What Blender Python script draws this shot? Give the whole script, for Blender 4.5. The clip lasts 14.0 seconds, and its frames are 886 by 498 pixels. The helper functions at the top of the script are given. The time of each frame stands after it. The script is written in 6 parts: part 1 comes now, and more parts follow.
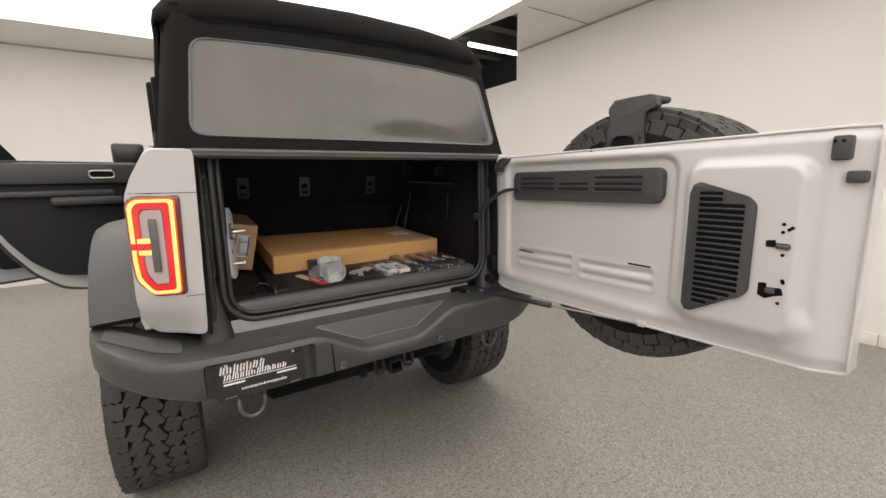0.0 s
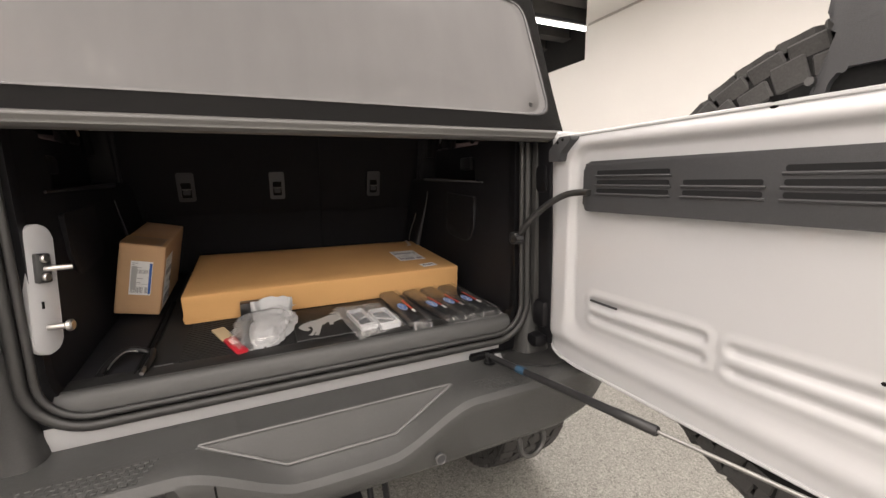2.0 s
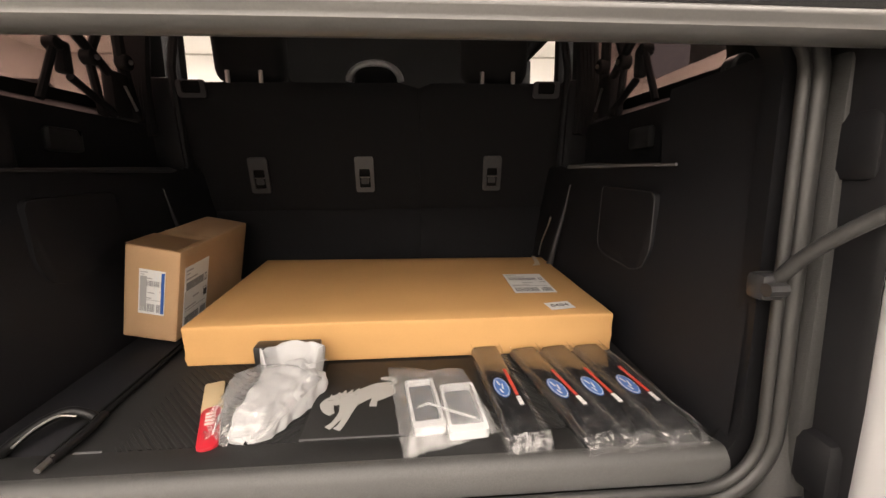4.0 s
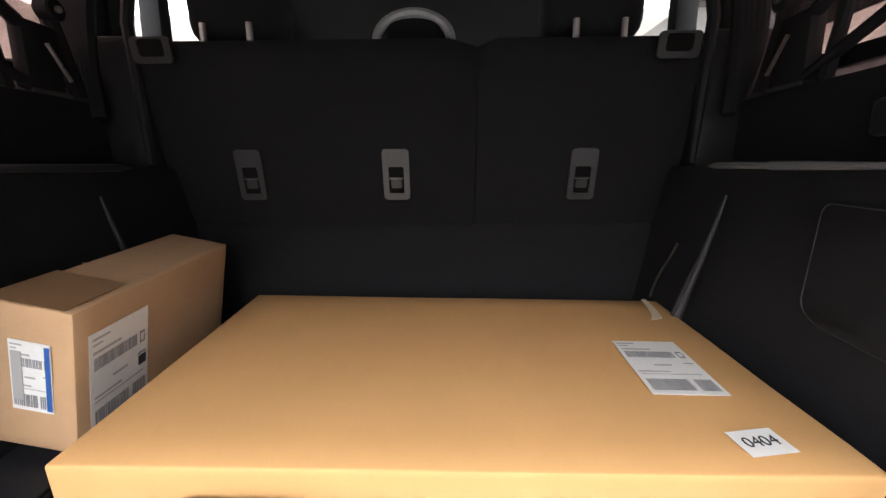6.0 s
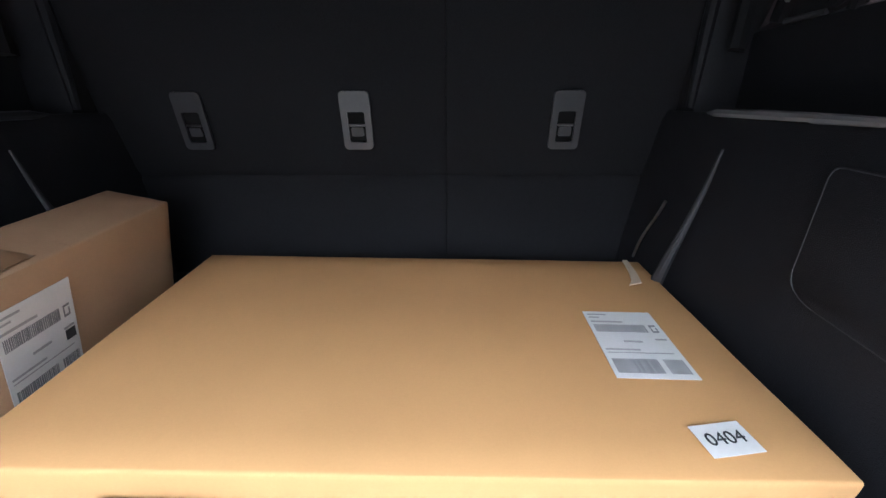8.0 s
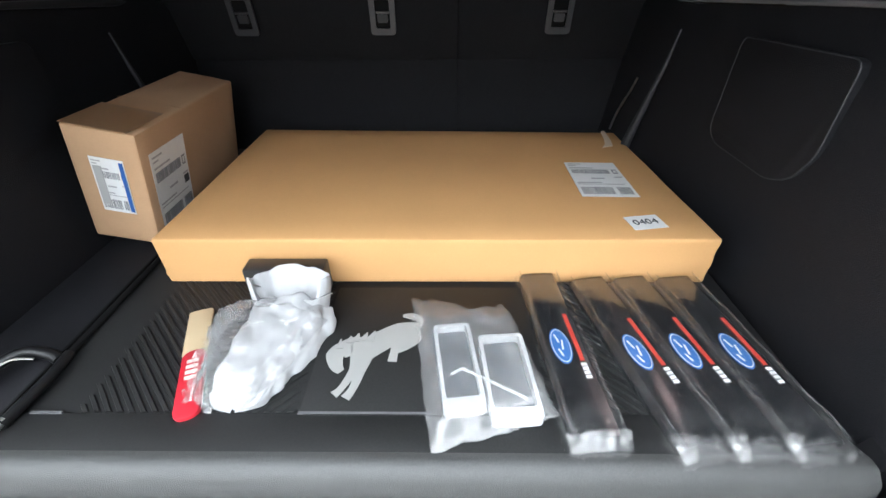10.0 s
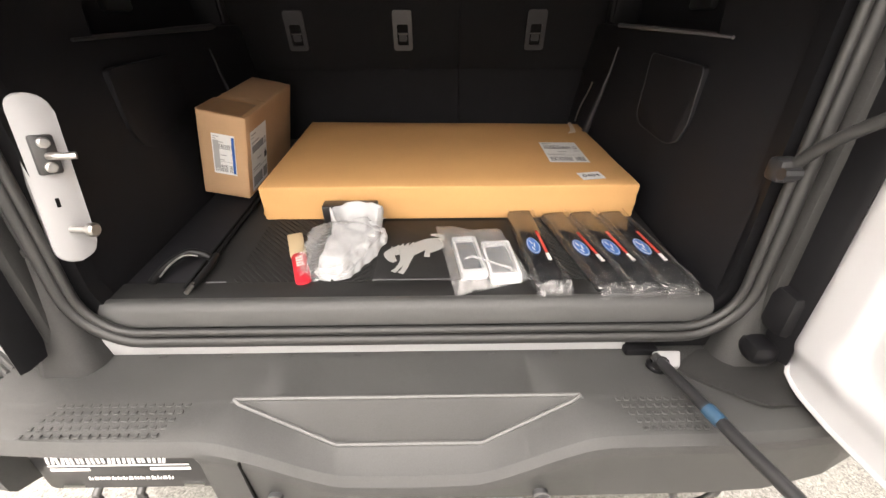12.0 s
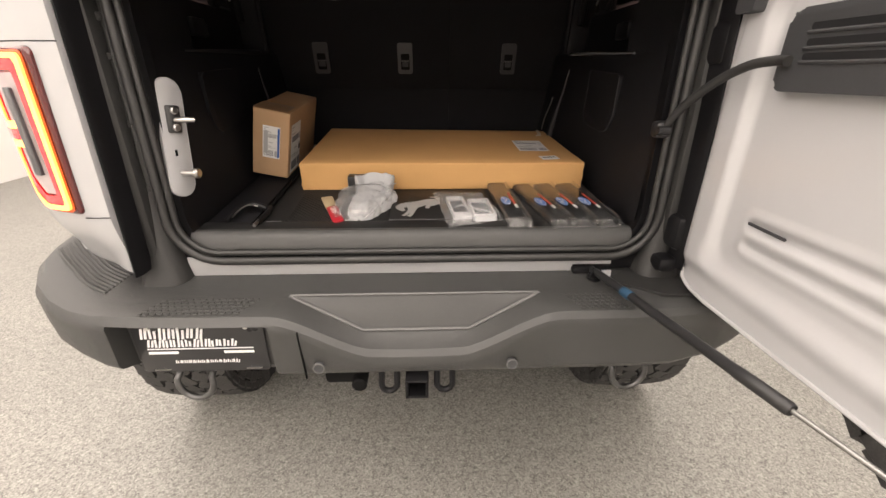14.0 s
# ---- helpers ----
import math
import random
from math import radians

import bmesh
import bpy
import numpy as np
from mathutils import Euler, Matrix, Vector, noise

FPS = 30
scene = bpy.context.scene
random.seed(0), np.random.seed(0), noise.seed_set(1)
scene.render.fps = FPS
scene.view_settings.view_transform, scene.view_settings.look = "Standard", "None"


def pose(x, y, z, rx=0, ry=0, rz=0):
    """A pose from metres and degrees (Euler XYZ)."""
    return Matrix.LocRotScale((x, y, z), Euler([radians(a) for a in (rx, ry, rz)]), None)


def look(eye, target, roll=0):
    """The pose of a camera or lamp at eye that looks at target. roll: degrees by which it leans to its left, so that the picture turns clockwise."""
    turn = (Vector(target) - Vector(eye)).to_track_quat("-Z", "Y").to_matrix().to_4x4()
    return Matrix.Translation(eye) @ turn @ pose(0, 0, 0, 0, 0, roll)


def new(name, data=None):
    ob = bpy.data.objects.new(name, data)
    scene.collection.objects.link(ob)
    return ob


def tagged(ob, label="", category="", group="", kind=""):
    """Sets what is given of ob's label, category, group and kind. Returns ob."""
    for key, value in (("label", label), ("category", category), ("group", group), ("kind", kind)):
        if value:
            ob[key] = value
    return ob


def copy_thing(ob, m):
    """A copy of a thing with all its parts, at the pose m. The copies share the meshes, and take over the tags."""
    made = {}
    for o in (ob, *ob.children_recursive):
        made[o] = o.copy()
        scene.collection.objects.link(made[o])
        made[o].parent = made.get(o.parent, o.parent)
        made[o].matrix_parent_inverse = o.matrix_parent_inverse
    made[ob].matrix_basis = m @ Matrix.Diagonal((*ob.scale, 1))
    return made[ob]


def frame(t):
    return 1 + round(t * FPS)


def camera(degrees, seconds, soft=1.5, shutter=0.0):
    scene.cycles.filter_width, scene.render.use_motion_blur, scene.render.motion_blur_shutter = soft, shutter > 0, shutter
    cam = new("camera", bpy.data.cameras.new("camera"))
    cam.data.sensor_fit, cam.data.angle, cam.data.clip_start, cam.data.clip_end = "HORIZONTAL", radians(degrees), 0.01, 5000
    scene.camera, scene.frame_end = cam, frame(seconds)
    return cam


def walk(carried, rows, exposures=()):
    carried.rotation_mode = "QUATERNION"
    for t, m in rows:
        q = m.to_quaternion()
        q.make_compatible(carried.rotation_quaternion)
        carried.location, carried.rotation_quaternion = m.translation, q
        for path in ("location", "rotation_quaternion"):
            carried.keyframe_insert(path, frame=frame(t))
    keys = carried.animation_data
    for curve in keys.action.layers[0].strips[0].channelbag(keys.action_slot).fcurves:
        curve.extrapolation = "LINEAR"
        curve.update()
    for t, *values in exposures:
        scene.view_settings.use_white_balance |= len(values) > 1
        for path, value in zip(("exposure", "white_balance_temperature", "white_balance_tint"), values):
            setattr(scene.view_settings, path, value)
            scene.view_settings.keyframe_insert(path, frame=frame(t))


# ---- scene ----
cam = camera(94.6, 14.0)
PATH = [
    (0, (-0.672, -1.628, 1.38), (0.389, 0.033, 1.04), -1.1),
    (0.5, (-0.541, -1.479, 1.362), (0.506, 0.191, 1.022), -1.0),
    (1, (-0.401, -1.344, 1.371), (0.592, 0.359, 1.033), -1.0),
    (1.5, (-0.242, -1.197, 1.377), (0.669, 0.551, 1.034), -1.0),
    (2, (-0.137, -1.02, 1.365), (0.677, 0.775, 1.025), -1.0),
    (2.5, (-0.037, -0.851, 1.363), (0.625, 1.005, 1.024), -0.9),
    (3, (0.085, -0.709, 1.353), (0.554, 1.204, 1.009), -0.6),
    (3.5, (0.121, -0.614, 1.344), (0.408, 1.336, 1.001), -0.6),
    (4, (0.104, -0.505, 1.326), (0.24, 1.463, 0.996), -0.6),
    (4.2, (0.102, -0.464, 1.323), (0.18, 1.507, 0.992), -0.6),
    (6.3, (0.073, -0.045, 1.353), (0.012, 1.917, 0.981), -0.2),
    (6.5, (0.079, -0.022, 1.357), (0.009, 1.939, 0.97), -0.2),
    (7, (0.089, 0.017, 1.37), (0.019, 1.968, 0.937), -0.2),
    (7.5, (0.099, 0.037, 1.379), (0.048, 1.962, 0.841), -0.2),
    (8, (0.138, -0.009, 1.371), (0.093, 1.881, 0.719), -0.2),
    (8.5, (0.154, -0.079, 1.363), (0.133, 1.762, 0.582), -0.2),
    (9, (0.127, -0.153, 1.355), (0.099, 1.638, 0.465), -0.3),
    (9.2, (0.12, -0.179, 1.353), (0.085, 1.589, 0.418), -0.3),
    (11.5, (0.068, -0.456, 1.372), (0.082, 1.238, 0.309), -0.4),
    (12, (0.053, -0.589, 1.38), (0.075, 1.153, 0.397), -0.2),
    (12.5, (0.025, -0.713, 1.381), (0.066, 1.065, 0.466), 0.1),
    (13, (0.007, -0.79, 1.358), (0.057, 1.017, 0.502), 0.2),
    (13.5, (0.022, -0.87, 1.344), (0.089, 0.954, 0.527), 0.3),
    (14, (0.027, -0.946, 1.309), (0.105, 0.884, 0.505), 0.3),
]
EXPOSURES = [(0.0, -0.56, 6500, 10), (1.5, -0.12, 6500, 10), (2.5, 0.17, 6700, 12), (3.5, 0.6, 6900, 12), (4.2, 0.85, 7000, 12), (6.3, 1.45, 5650, 7.5),
             (7.5, 1.53, 5200, 6), (8.5, 1.36, 4950, 3), (9.0, 1.23, 4900, -3), (9.2, 1.23, 4950, -2), (11.5, 1.24, 6250, 8.5), (12.0, 1.1, 6500, 10), (12.5, 0.82, 6750, 10), (13.0, 0.57, 6750, 11), (14.0, 0.21, 6800, 12)]
walk(cam, [(t, look(eye, target, roll)) for t, eye, target, roll in PATH], EXPOSURES)

# ---- world and light ----
CEILING = 3.25
world = bpy.data.worlds.new("world")
scene.world = world
world.use_nodes = True
world.node_tree.nodes["Background"].inputs[0].default_value = (0.9, 0.93, 1.0, 1)
world.node_tree.nodes["Background"].inputs[1].default_value = 0.15


# ---- materials ----
def material(name, colour, rough=0.6, metal=0.0, spec=0.5, coat=0.0, grain=0.0, grain_scale=200.0, stain=0.0, stain_scale=3.0, bump=0.0, bump_scale=300.0, emit=None, alpha=1.0, transmission=0.0, object_random=0.0):
    m = bpy.data.materials.new(name)
    m.use_nodes = True
    nt = m.node_tree
    b = nt.nodes["Principled BSDF"]
    b.inputs["Base Color"].default_value = (*colour, 1)
    b.inputs["Roughness"].default_value = rough
    b.inputs["Metallic"].default_value = metal
    b.inputs["Specular IOR Level"].default_value = spec
    b.inputs["Coat Weight"].default_value = coat
    b.inputs["Coat Roughness"].default_value = 0.08
    b.inputs["Alpha"].default_value = alpha
    b.inputs["Transmission Weight"].default_value = transmission
    if emit:
        b.inputs["Emission Color"].default_value = (*emit[0], 1)
        b.inputs["Emission Strength"].default_value = emit[1]
    tc = nt.nodes.new("ShaderNodeTexCoord")
    out = None
    for amount, scale, detail in ((grain, grain_scale, 2.0), (stain, stain_scale, 5.0)):
        if not amount:
            continue
        n = nt.nodes.new("ShaderNodeTexNoise")
        n.inputs["Scale"].default_value = scale
        n.inputs["Detail"].default_value = detail
        nt.links.new(tc.outputs["Object"], n.inputs["Vector"])
        r = nt.nodes.new("ShaderNodeMapRange")
        r.inputs["From Min"].default_value, r.inputs["From Max"].default_value = 0.3, 0.7
        r.inputs["To Min"].default_value, r.inputs["To Max"].default_value = 1 - amount, 1 + amount
        nt.links.new(n.outputs["Fac"], r.inputs["Value"])
        mul = nt.nodes.new("ShaderNodeVectorMath")
        mul.operation = "SCALE"
        if out:
            nt.links.new(out, mul.inputs[0])
        else:
            mul.inputs[0].default_value = colour
        nt.links.new(r.outputs[0], mul.inputs["Scale"])
        out = mul.outputs[0]
    if out:
        nt.links.new(out, b.inputs["Base Color"])
    if stain:
        r2 = nt.nodes.new("ShaderNodeMapRange")
        r2.inputs["From Min"].default_value, r2.inputs["From Max"].default_value = 0.3, 0.7
        r2.inputs["To Min"].default_value, r2.inputs["To Max"].default_value = max(0.02, rough - 0.3 * stain), min(1, rough + 0.3 * stain)
        nt.links.new(n.outputs["Fac"], r2.inputs["Value"])
        nt.links.new(r2.outputs[0], b.inputs["Roughness"])
    if bump:
        n = nt.nodes.new("ShaderNodeTexNoise")
        n.inputs["Scale"].default_value = bump_scale
        n.inputs["Detail"].default_value = 3.0
        nt.links.new(tc.outputs["Object"], n.inputs["Vector"])
        bp = nt.nodes.new("ShaderNodeBump")
        bp.inputs["Strength"].default_value = bump
        bp.inputs["Distance"].default_value = 0.002
        nt.links.new(n.outputs["Fac"], bp.inputs["Height"])
        nt.links.new(bp.outputs[0], b.inputs["Normal"])
    return m


def speckled_floor():
    m = material("speckled floor", (0.33, 0.32, 0.3), 0.5)
    nt = m.node_tree
    b = nt.nodes["Principled BSDF"]
    tc = nt.nodes["Texture Coordinate"]
    v = nt.nodes.new("ShaderNodeTexVoronoi")
    v.inputs["Scale"].default_value = 210
    v2 = nt.nodes.new("ShaderNodeTexVoronoi")
    v2.inputs["Scale"].default_value = 95
    n = nt.nodes.new("ShaderNodeTexNoise")
    n.inputs["Scale"].default_value = 1.3
    n.inputs["Detail"].default_value = 6
    for k in (v, v2, n):
        nt.links.new(tc.outputs["Object"], k.inputs["Vector"])
    ramps = []
    for k, stops in ((v, ((0.0, 0.11), (0.2, 0.21), (0.5, 0.36), (0.8, 0.44), (1.0, 0.6))), (v2, ((0.0, 0.18), (0.3, 0.33), (0.7, 0.39), (1.0, 0.52)))):
        sep = nt.nodes.new("ShaderNodeSeparateColor")
        nt.links.new(k.outputs["Color"], sep.inputs[0])
        r = nt.nodes.new("ShaderNodeValToRGB")
        el = r.color_ramp.elements
        while len(el) < len(stops):
            el.new(0.5)
        for e, (p, c) in zip(el, stops):
            e.position, e.color = p, (c * 0.84, c * 0.82, c * 0.755, 1)
        nt.links.new(sep.outputs[0], r.inputs[0])
        ramps.append(r)
    mix = nt.nodes.new("ShaderNodeMix")
    mix.data_type = "RGBA"
    mix.inputs[0].default_value = 0.4
    nt.links.new(ramps[0].outputs[0], mix.inputs[6])
    nt.links.new(ramps[1].outputs[0], mix.inputs[7])
    mr = nt.nodes.new("ShaderNodeMapRange")
    mr.inputs["To Min"].default_value, mr.inputs["To Max"].default_value = 0.78, 1.0
    nt.links.new(n.outputs["Fac"], mr.inputs["Value"])
    mul = nt.nodes.new("ShaderNodeVectorMath")
    mul.operation = "SCALE"
    nt.links.new(mix.outputs[2], mul.inputs[0])
    nt.links.new(mr.outputs[0], mul.inputs["Scale"])
    nt.links.new(mul.outputs[0], b.inputs["Base Color"])
    bp = nt.nodes.new("ShaderNodeBump")
    bp.inputs["Strength"].default_value, bp.inputs["Distance"].default_value = 0.5, 0.001
    nt.links.new(v.outputs["Distance"], bp.inputs["Height"])
    nt.links.new(bp.outputs[0], b.inputs["Normal"])
    return m


PAINT = material("white car paint", (0.415, 0.417, 0.424), 0.3, coat=0.6, bump=0.02, bump_scale=60)
INNERPAINT = material("white inner paint", (0.475, 0.477, 0.487), 0.34, coat=0.7, bump=0.05, bump_scale=90, stain=0.02)
BLACKPAINT = material("satin black jamb", (0.008, 0.008, 0.009), 0.36, spec=0.2, stain=0.15, stain_scale=9)
PLASTIC = material("textured black plastic", (0.049, 0.0495, 0.0485), 0.4, grain=0.12, grain_scale=500, stain=0.1, stain_scale=6, bump=0.4, bump_scale=900)
PLASTIC_GREY = material("charcoal plastic", (0.042, 0.043, 0.046), 0.55, grain=0.08, grain_scale=400, bump=0.3, bump_scale=800)
SMOOTH_BLACK = material("smooth black plastic", (0.02, 0.02, 0.021), 0.3, stain=0.1, stain_scale=12)
HEADER = material("satin grey plastic", (0.072, 0.07, 0.067), 0.36, spec=0.55, grain=0.06, grain_scale=400)
# Paler than the bumper: light on the step's chamfers, painted in; sensor rims too.
EDGE_GLINT_RIM = material("painted edge glint and pale rim", (0.1, 0.1, 0.098), 0.4, grain=0.1)
RUBBER = material("weatherstrip rubber", (0.025, 0.025, 0.0245), 0.45, grain=0.1, grain_scale=300)
# Tyre rubber darkened so the tread grooves carry their shade in the colour.
TYRE_SHADE = material("shaded tyre rubber", (0.012, 0.012, 0.012), 0.85, spec=0.15, grain=0.15)
TYRE = material("tyre rubber", (0.04, 0.039, 0.038), 0.72, grain=0.15, grain_scale=250, stain=0.2, stain_scale=14, bump=0.3)
FABRIC = material("black soft top fabric", (0.0095, 0.0092, 0.0092), 0.9, spec=0.12, grain=0.2, grain_scale=700, stain=0.12, stain_scale=5, bump=0.5, bump_scale=900)
VINYL = material("tinted vinyl window", (0.078, 0.075, 0.074), 0.13, spec=0.62, stain=0.12, stain_scale=2.5, alpha=0.92)
# Stretched noise paints the window's vertical reflection bands into its tone.
sheen_streak = VINYL.node_tree.nodes.new("ShaderNodeMapping")
sheen_streak.inputs["Scale"].default_value = (2.2, 2.2, 0.12)
VINYL.node_tree.links.new(VINYL.node_tree.nodes["Texture Coordinate"].outputs["Object"], sheen_streak.inputs["Vector"])
VINYL.node_tree.links.new(sheen_streak.outputs[0], VINYL.node_tree.nodes["Noise Texture"].inputs["Vector"])
JAMB = material("dark moulded jamb plastic", (0.028, 0.028, 0.0275), 0.5, spec=0.4, grain=0.12, grain_scale=350, bump=0.2, bump_scale=500)
TRIM = material("black cargo trim", (0.0125, 0.0125, 0.0145), 0.55, spec=0.2, grain=0.2, grain_scale=400, bump=0.4, bump_scale=700)
CARPET = material("black seat back carpet", (0.0155, 0.0155, 0.017), 0.95, spec=0.1, grain=0.3, grain_scale=900, bump=0.6, bump_scale=1200)
SEATCLOTH = material("dark grey seat cloth", (0.011, 0.011, 0.012), 0.8, spec=0.2, grain=0.2, grain_scale=600, bump=0.5, bump_scale=900)
RIMGREY = material("grey headrest rim", (0.3, 0.3, 0.31), 0.4)
SLOT = material("dark slot", (0.012, 0.012, 0.013), 0.7, spec=0.2)
GREYTRIM = material("grey plastic trim", (0.1, 0.1, 0.105), 0.45, grain=0.05)
MAT = material("ribbed rubber", (0.0145, 0.0145, 0.0145), 0.55, spec=0.35, grain=0.15, grain_scale=500, stain=0.15, stain_scale=8)
MATPLAIN = material("smooth rubber mat border", (0.0125, 0.0125, 0.0125), 0.55, spec=0.35, grain=0.15, grain_scale=400, stain=0.15, stain_scale=8)
STEEL = material("zinc plated steel", (0.55, 0.54, 0.52), 0.3, metal=1.0, stain=0.1, stain_scale=40)
RODSTEEL = material("grey strut rod steel", (0.3, 0.295, 0.285), 0.35, metal=1.0)
DARKSTEEL = material("dark steel", (0.12, 0.12, 0.12), 0.4, metal=0.8, stain=0.2, stain_scale=30)
# Black parts, and flat fills that paint the shade inside gaps and holes.
BLACK = material("black plastic and void shade", (0.006, 0.006, 0.006), 0.8, spec=0.1)
CARDBOARD = material("tan cardboard", (0.56, 0.325, 0.135), 0.85, spec=0.15, grain=0.015, grain_scale=400, stain=0.05, stain_scale=5, bump=0.05, bump_scale=60)
KRAFT = material("brown kraft cardboard", (0.47, 0.305, 0.175), 0.85, spec=0.15, grain=0.02, grain_scale=300, stain=0.08, stain_scale=7, bump=0.06, bump_scale=60)
PAPER = material("white label paper", (0.72, 0.72, 0.71), 0.6, grain=0.02)
INK = material("black print", (0.03, 0.03, 0.035), 0.6)
GREYINK = material("grey print", (0.38, 0.38, 0.38), 0.6)
BLUEINK = material("blue print", (0.03, 0.105, 0.37), 0.5)
WHITEINK = material("white print", (0.8, 0.8, 0.8), 0.5)
REDINK = material("red print", (0.6, 0.05, 0.03), 0.5)
REDPLASTIC = material("red plastic card", (0.4, 0.016, 0.028), 0.35)
MIDBEZEL = material("grey bezel plastic", (0.07, 0.07, 0.073), 0.5, grain=0.05)
BEZEL = material("dark grey bezel plastic", (0.03, 0.03, 0.033), 0.5, grain=0.05)
SOFTGREY = material("soft grey trim edge", (0.027, 0.027, 0.03), 0.55, grain=0.05)
FOAM = material("white foam wrap", (0.42, 0.425, 0.43), 0.75, bump=0.35, bump_scale=45, stain=0.05, stain_scale=15)
SILVERGREY = material("silver grey emblem", (0.29, 0.29, 0.28), 0.5)
WALL = material("warm white painted wall", (0.79, 0.772, 0.745), 0.8, stain=0.03, stain_scale=0.8, bump=0.1, bump_scale=150)
CEIL = material("white ceiling paint", (0.84, 0.83, 0.8), 0.85, stain=0.02, stain_scale=1.2)
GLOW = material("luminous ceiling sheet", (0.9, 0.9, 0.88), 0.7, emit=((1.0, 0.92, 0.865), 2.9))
GLOW_BACK = material("added rear ceiling glow", (0.9, 0.9, 0.88), 0.7, emit=((1.0, 0.92, 0.865), 3.4))
TUBE = material("fluorescent tube", (0.9, 0.9, 0.88), 0.5, emit=((1.0, 0.98, 0.9), 9.0))
DARKROOF = material("dark roof steel", (0.04, 0.038, 0.036), 0.7, stain=0.2)
FLOOR = speckled_floor()
LAMP_RED = material("red lamp lens", (0.42, 0.008, 0.014), 0.15, coat=0.5, emit=((1.0, 0.02, 0.025), 0.5))
LAMP_EDGE = material("dim orange lamp edge", (0.4, 0.06, 0.02), 0.2, coat=0.5, emit=((1.0, 0.14, 0.03), 0.5))
LEDGE_GLINT = material("ledge trim with painted glint", (0.14, 0.14, 0.145), 0.25, spec=0.8)
LAMP_GLOW = material("lit lamp tube", (0.9, 0.5, 0.2), 0.3, emit=((1.0, 0.36, 0.06), 2.1))
LAMP_SMOKE = material("smoked lamp lens", (0.09, 0.012, 0.012), 0.12, coat=0.7)
LAMP_CLEAR = material("clear grey lamp lens", (0.4, 0.33, 0.33), 0.15, coat=0.5)
BLUETAPE = material("blue tape", (0.024, 0.062, 0.11), 0.4)


def film_material(name, haze, gloss, relief=0.006, grain=28):
    m = bpy.data.materials.new(name)
    m.use_nodes = True
    nt = m.node_tree
    nt.nodes.remove(nt.nodes["Principled BSDF"])
    tr = nt.nodes.new("ShaderNodeBsdfTransparent")
    tr.inputs[0].default_value = (0.97, 0.97, 0.97, 1)
    gl = nt.nodes.new("ShaderNodeBsdfGlossy")
    gl.inputs["Roughness"].default_value = 0.22
    df = nt.nodes.new("ShaderNodeBsdfDiffuse")
    df.inputs[0].default_value = (0.7, 0.7, 0.7, 1)
    tc = nt.nodes.new("ShaderNodeTexCoord")
    n = nt.nodes.new("ShaderNodeTexNoise")
    n.inputs["Scale"].default_value = grain
    n.inputs["Detail"].default_value = 5
    n.inputs["Distortion"].default_value = 1.5
    nt.links.new(tc.outputs["Object"], n.inputs["Vector"])
    bp = nt.nodes.new("ShaderNodeBump")
    bp.inputs["Strength"].default_value, bp.inputs["Distance"].default_value = 0.5, relief
    nt.links.new(n.outputs["Fac"], bp.inputs["Height"])
    nt.links.new(bp.outputs[0], gl.inputs["Normal"])
    a = nt.nodes.new("ShaderNodeMixShader")
    a.inputs[0].default_value = gloss
    nt.links.new(tr.outputs[0], a.inputs[1])
    nt.links.new(gl.outputs[0], a.inputs[2])
    c = nt.nodes.new("ShaderNodeMixShader")
    mr = nt.nodes.new("ShaderNodeMapRange")
    mr.inputs["From Min"].default_value, mr.inputs["From Max"].default_value = 0.45, 0.75
    mr.inputs["To Min"].default_value, mr.inputs["To Max"].default_value = haze
    nt.links.new(n.outputs["Fac"], mr.inputs["Value"])
    nt.links.new(mr.outputs[0], c.inputs[0])
    nt.links.new(a.outputs[0], c.inputs[1])
    nt.links.new(df.outputs[0], c.inputs[2])
    nt.links.new(c.outputs[0], nt.nodes["Material Output"].inputs[0])
    return m


FILM = film_material("hazy plastic bag film", (0.14, 0.33), 0.09, 0.003, 22)
BUNDLEFILM = film_material("milky crumpled film", (0.16, 0.42), 0.09, 0.002, 30)
BUNDLEFILM.node_tree.nodes["Diffuse BSDF"].inputs[0].default_value = (0.5, 0.5, 0.5, 1)
COVERBLACK = material("gloss black moulding", (0.011, 0.0115, 0.013), 0.14, spec=1.0, coat=1.0, bump=0.03, bump_scale=25)
BADGEBLUE = material("badge blue", (0.045, 0.15, 0.44), 0.35)
LOOSEFILM = film_material("loose clear film", (0.06, 0.34), 0.12, 0.003, 40)
ENDFILM = film_material("folded clear film", (0.01, 0.12), 0.1, 0.003, 30)
CLEARFILM = film_material("clear plastic film", (0.01, 0.05), 0.09, 0.002, 10)
WEBBING = material("black webbing", (0.009, 0.009, 0.01), 0.8, spec=0.2, grain=0.2, grain_scale=500)
TINT = film_material("tinted side vinyl", (0.03, 0.05), 0.04, 0.0005, 6)
TINT.node_tree.nodes["Transparent BSDF"].inputs[0].default_value = (0.55, 0.46, 0.44, 1)
GLOSSBLACK = material("gloss black rubber", (0.007, 0.007, 0.0075), 0.4, spec=0.3, stain=0.1, stain_scale=20)
GLASS = material("tinted side glass", (0.6, 0.6, 0.6), 0.03, transmission=1.0)


# ---- mesh helpers ----
def part(name, bm, mat, parent=None, label="", smooth=40):
    me = bpy.data.meshes.new(name)
    bmesh.ops.recalc_face_normals(bm, faces=bm.faces)
    bm.to_mesh(me)
    bm.free()
    me.materials.append(mat)
    me.polygons.foreach_set("use_smooth", [True] * len(me.polygons))
    me.set_sharp_from_angle(angle=radians(smooth))
    ob = new(name, me)
    if parent:
        ob.parent = parent
    if label:
        tagged(ob, label)
    return ob


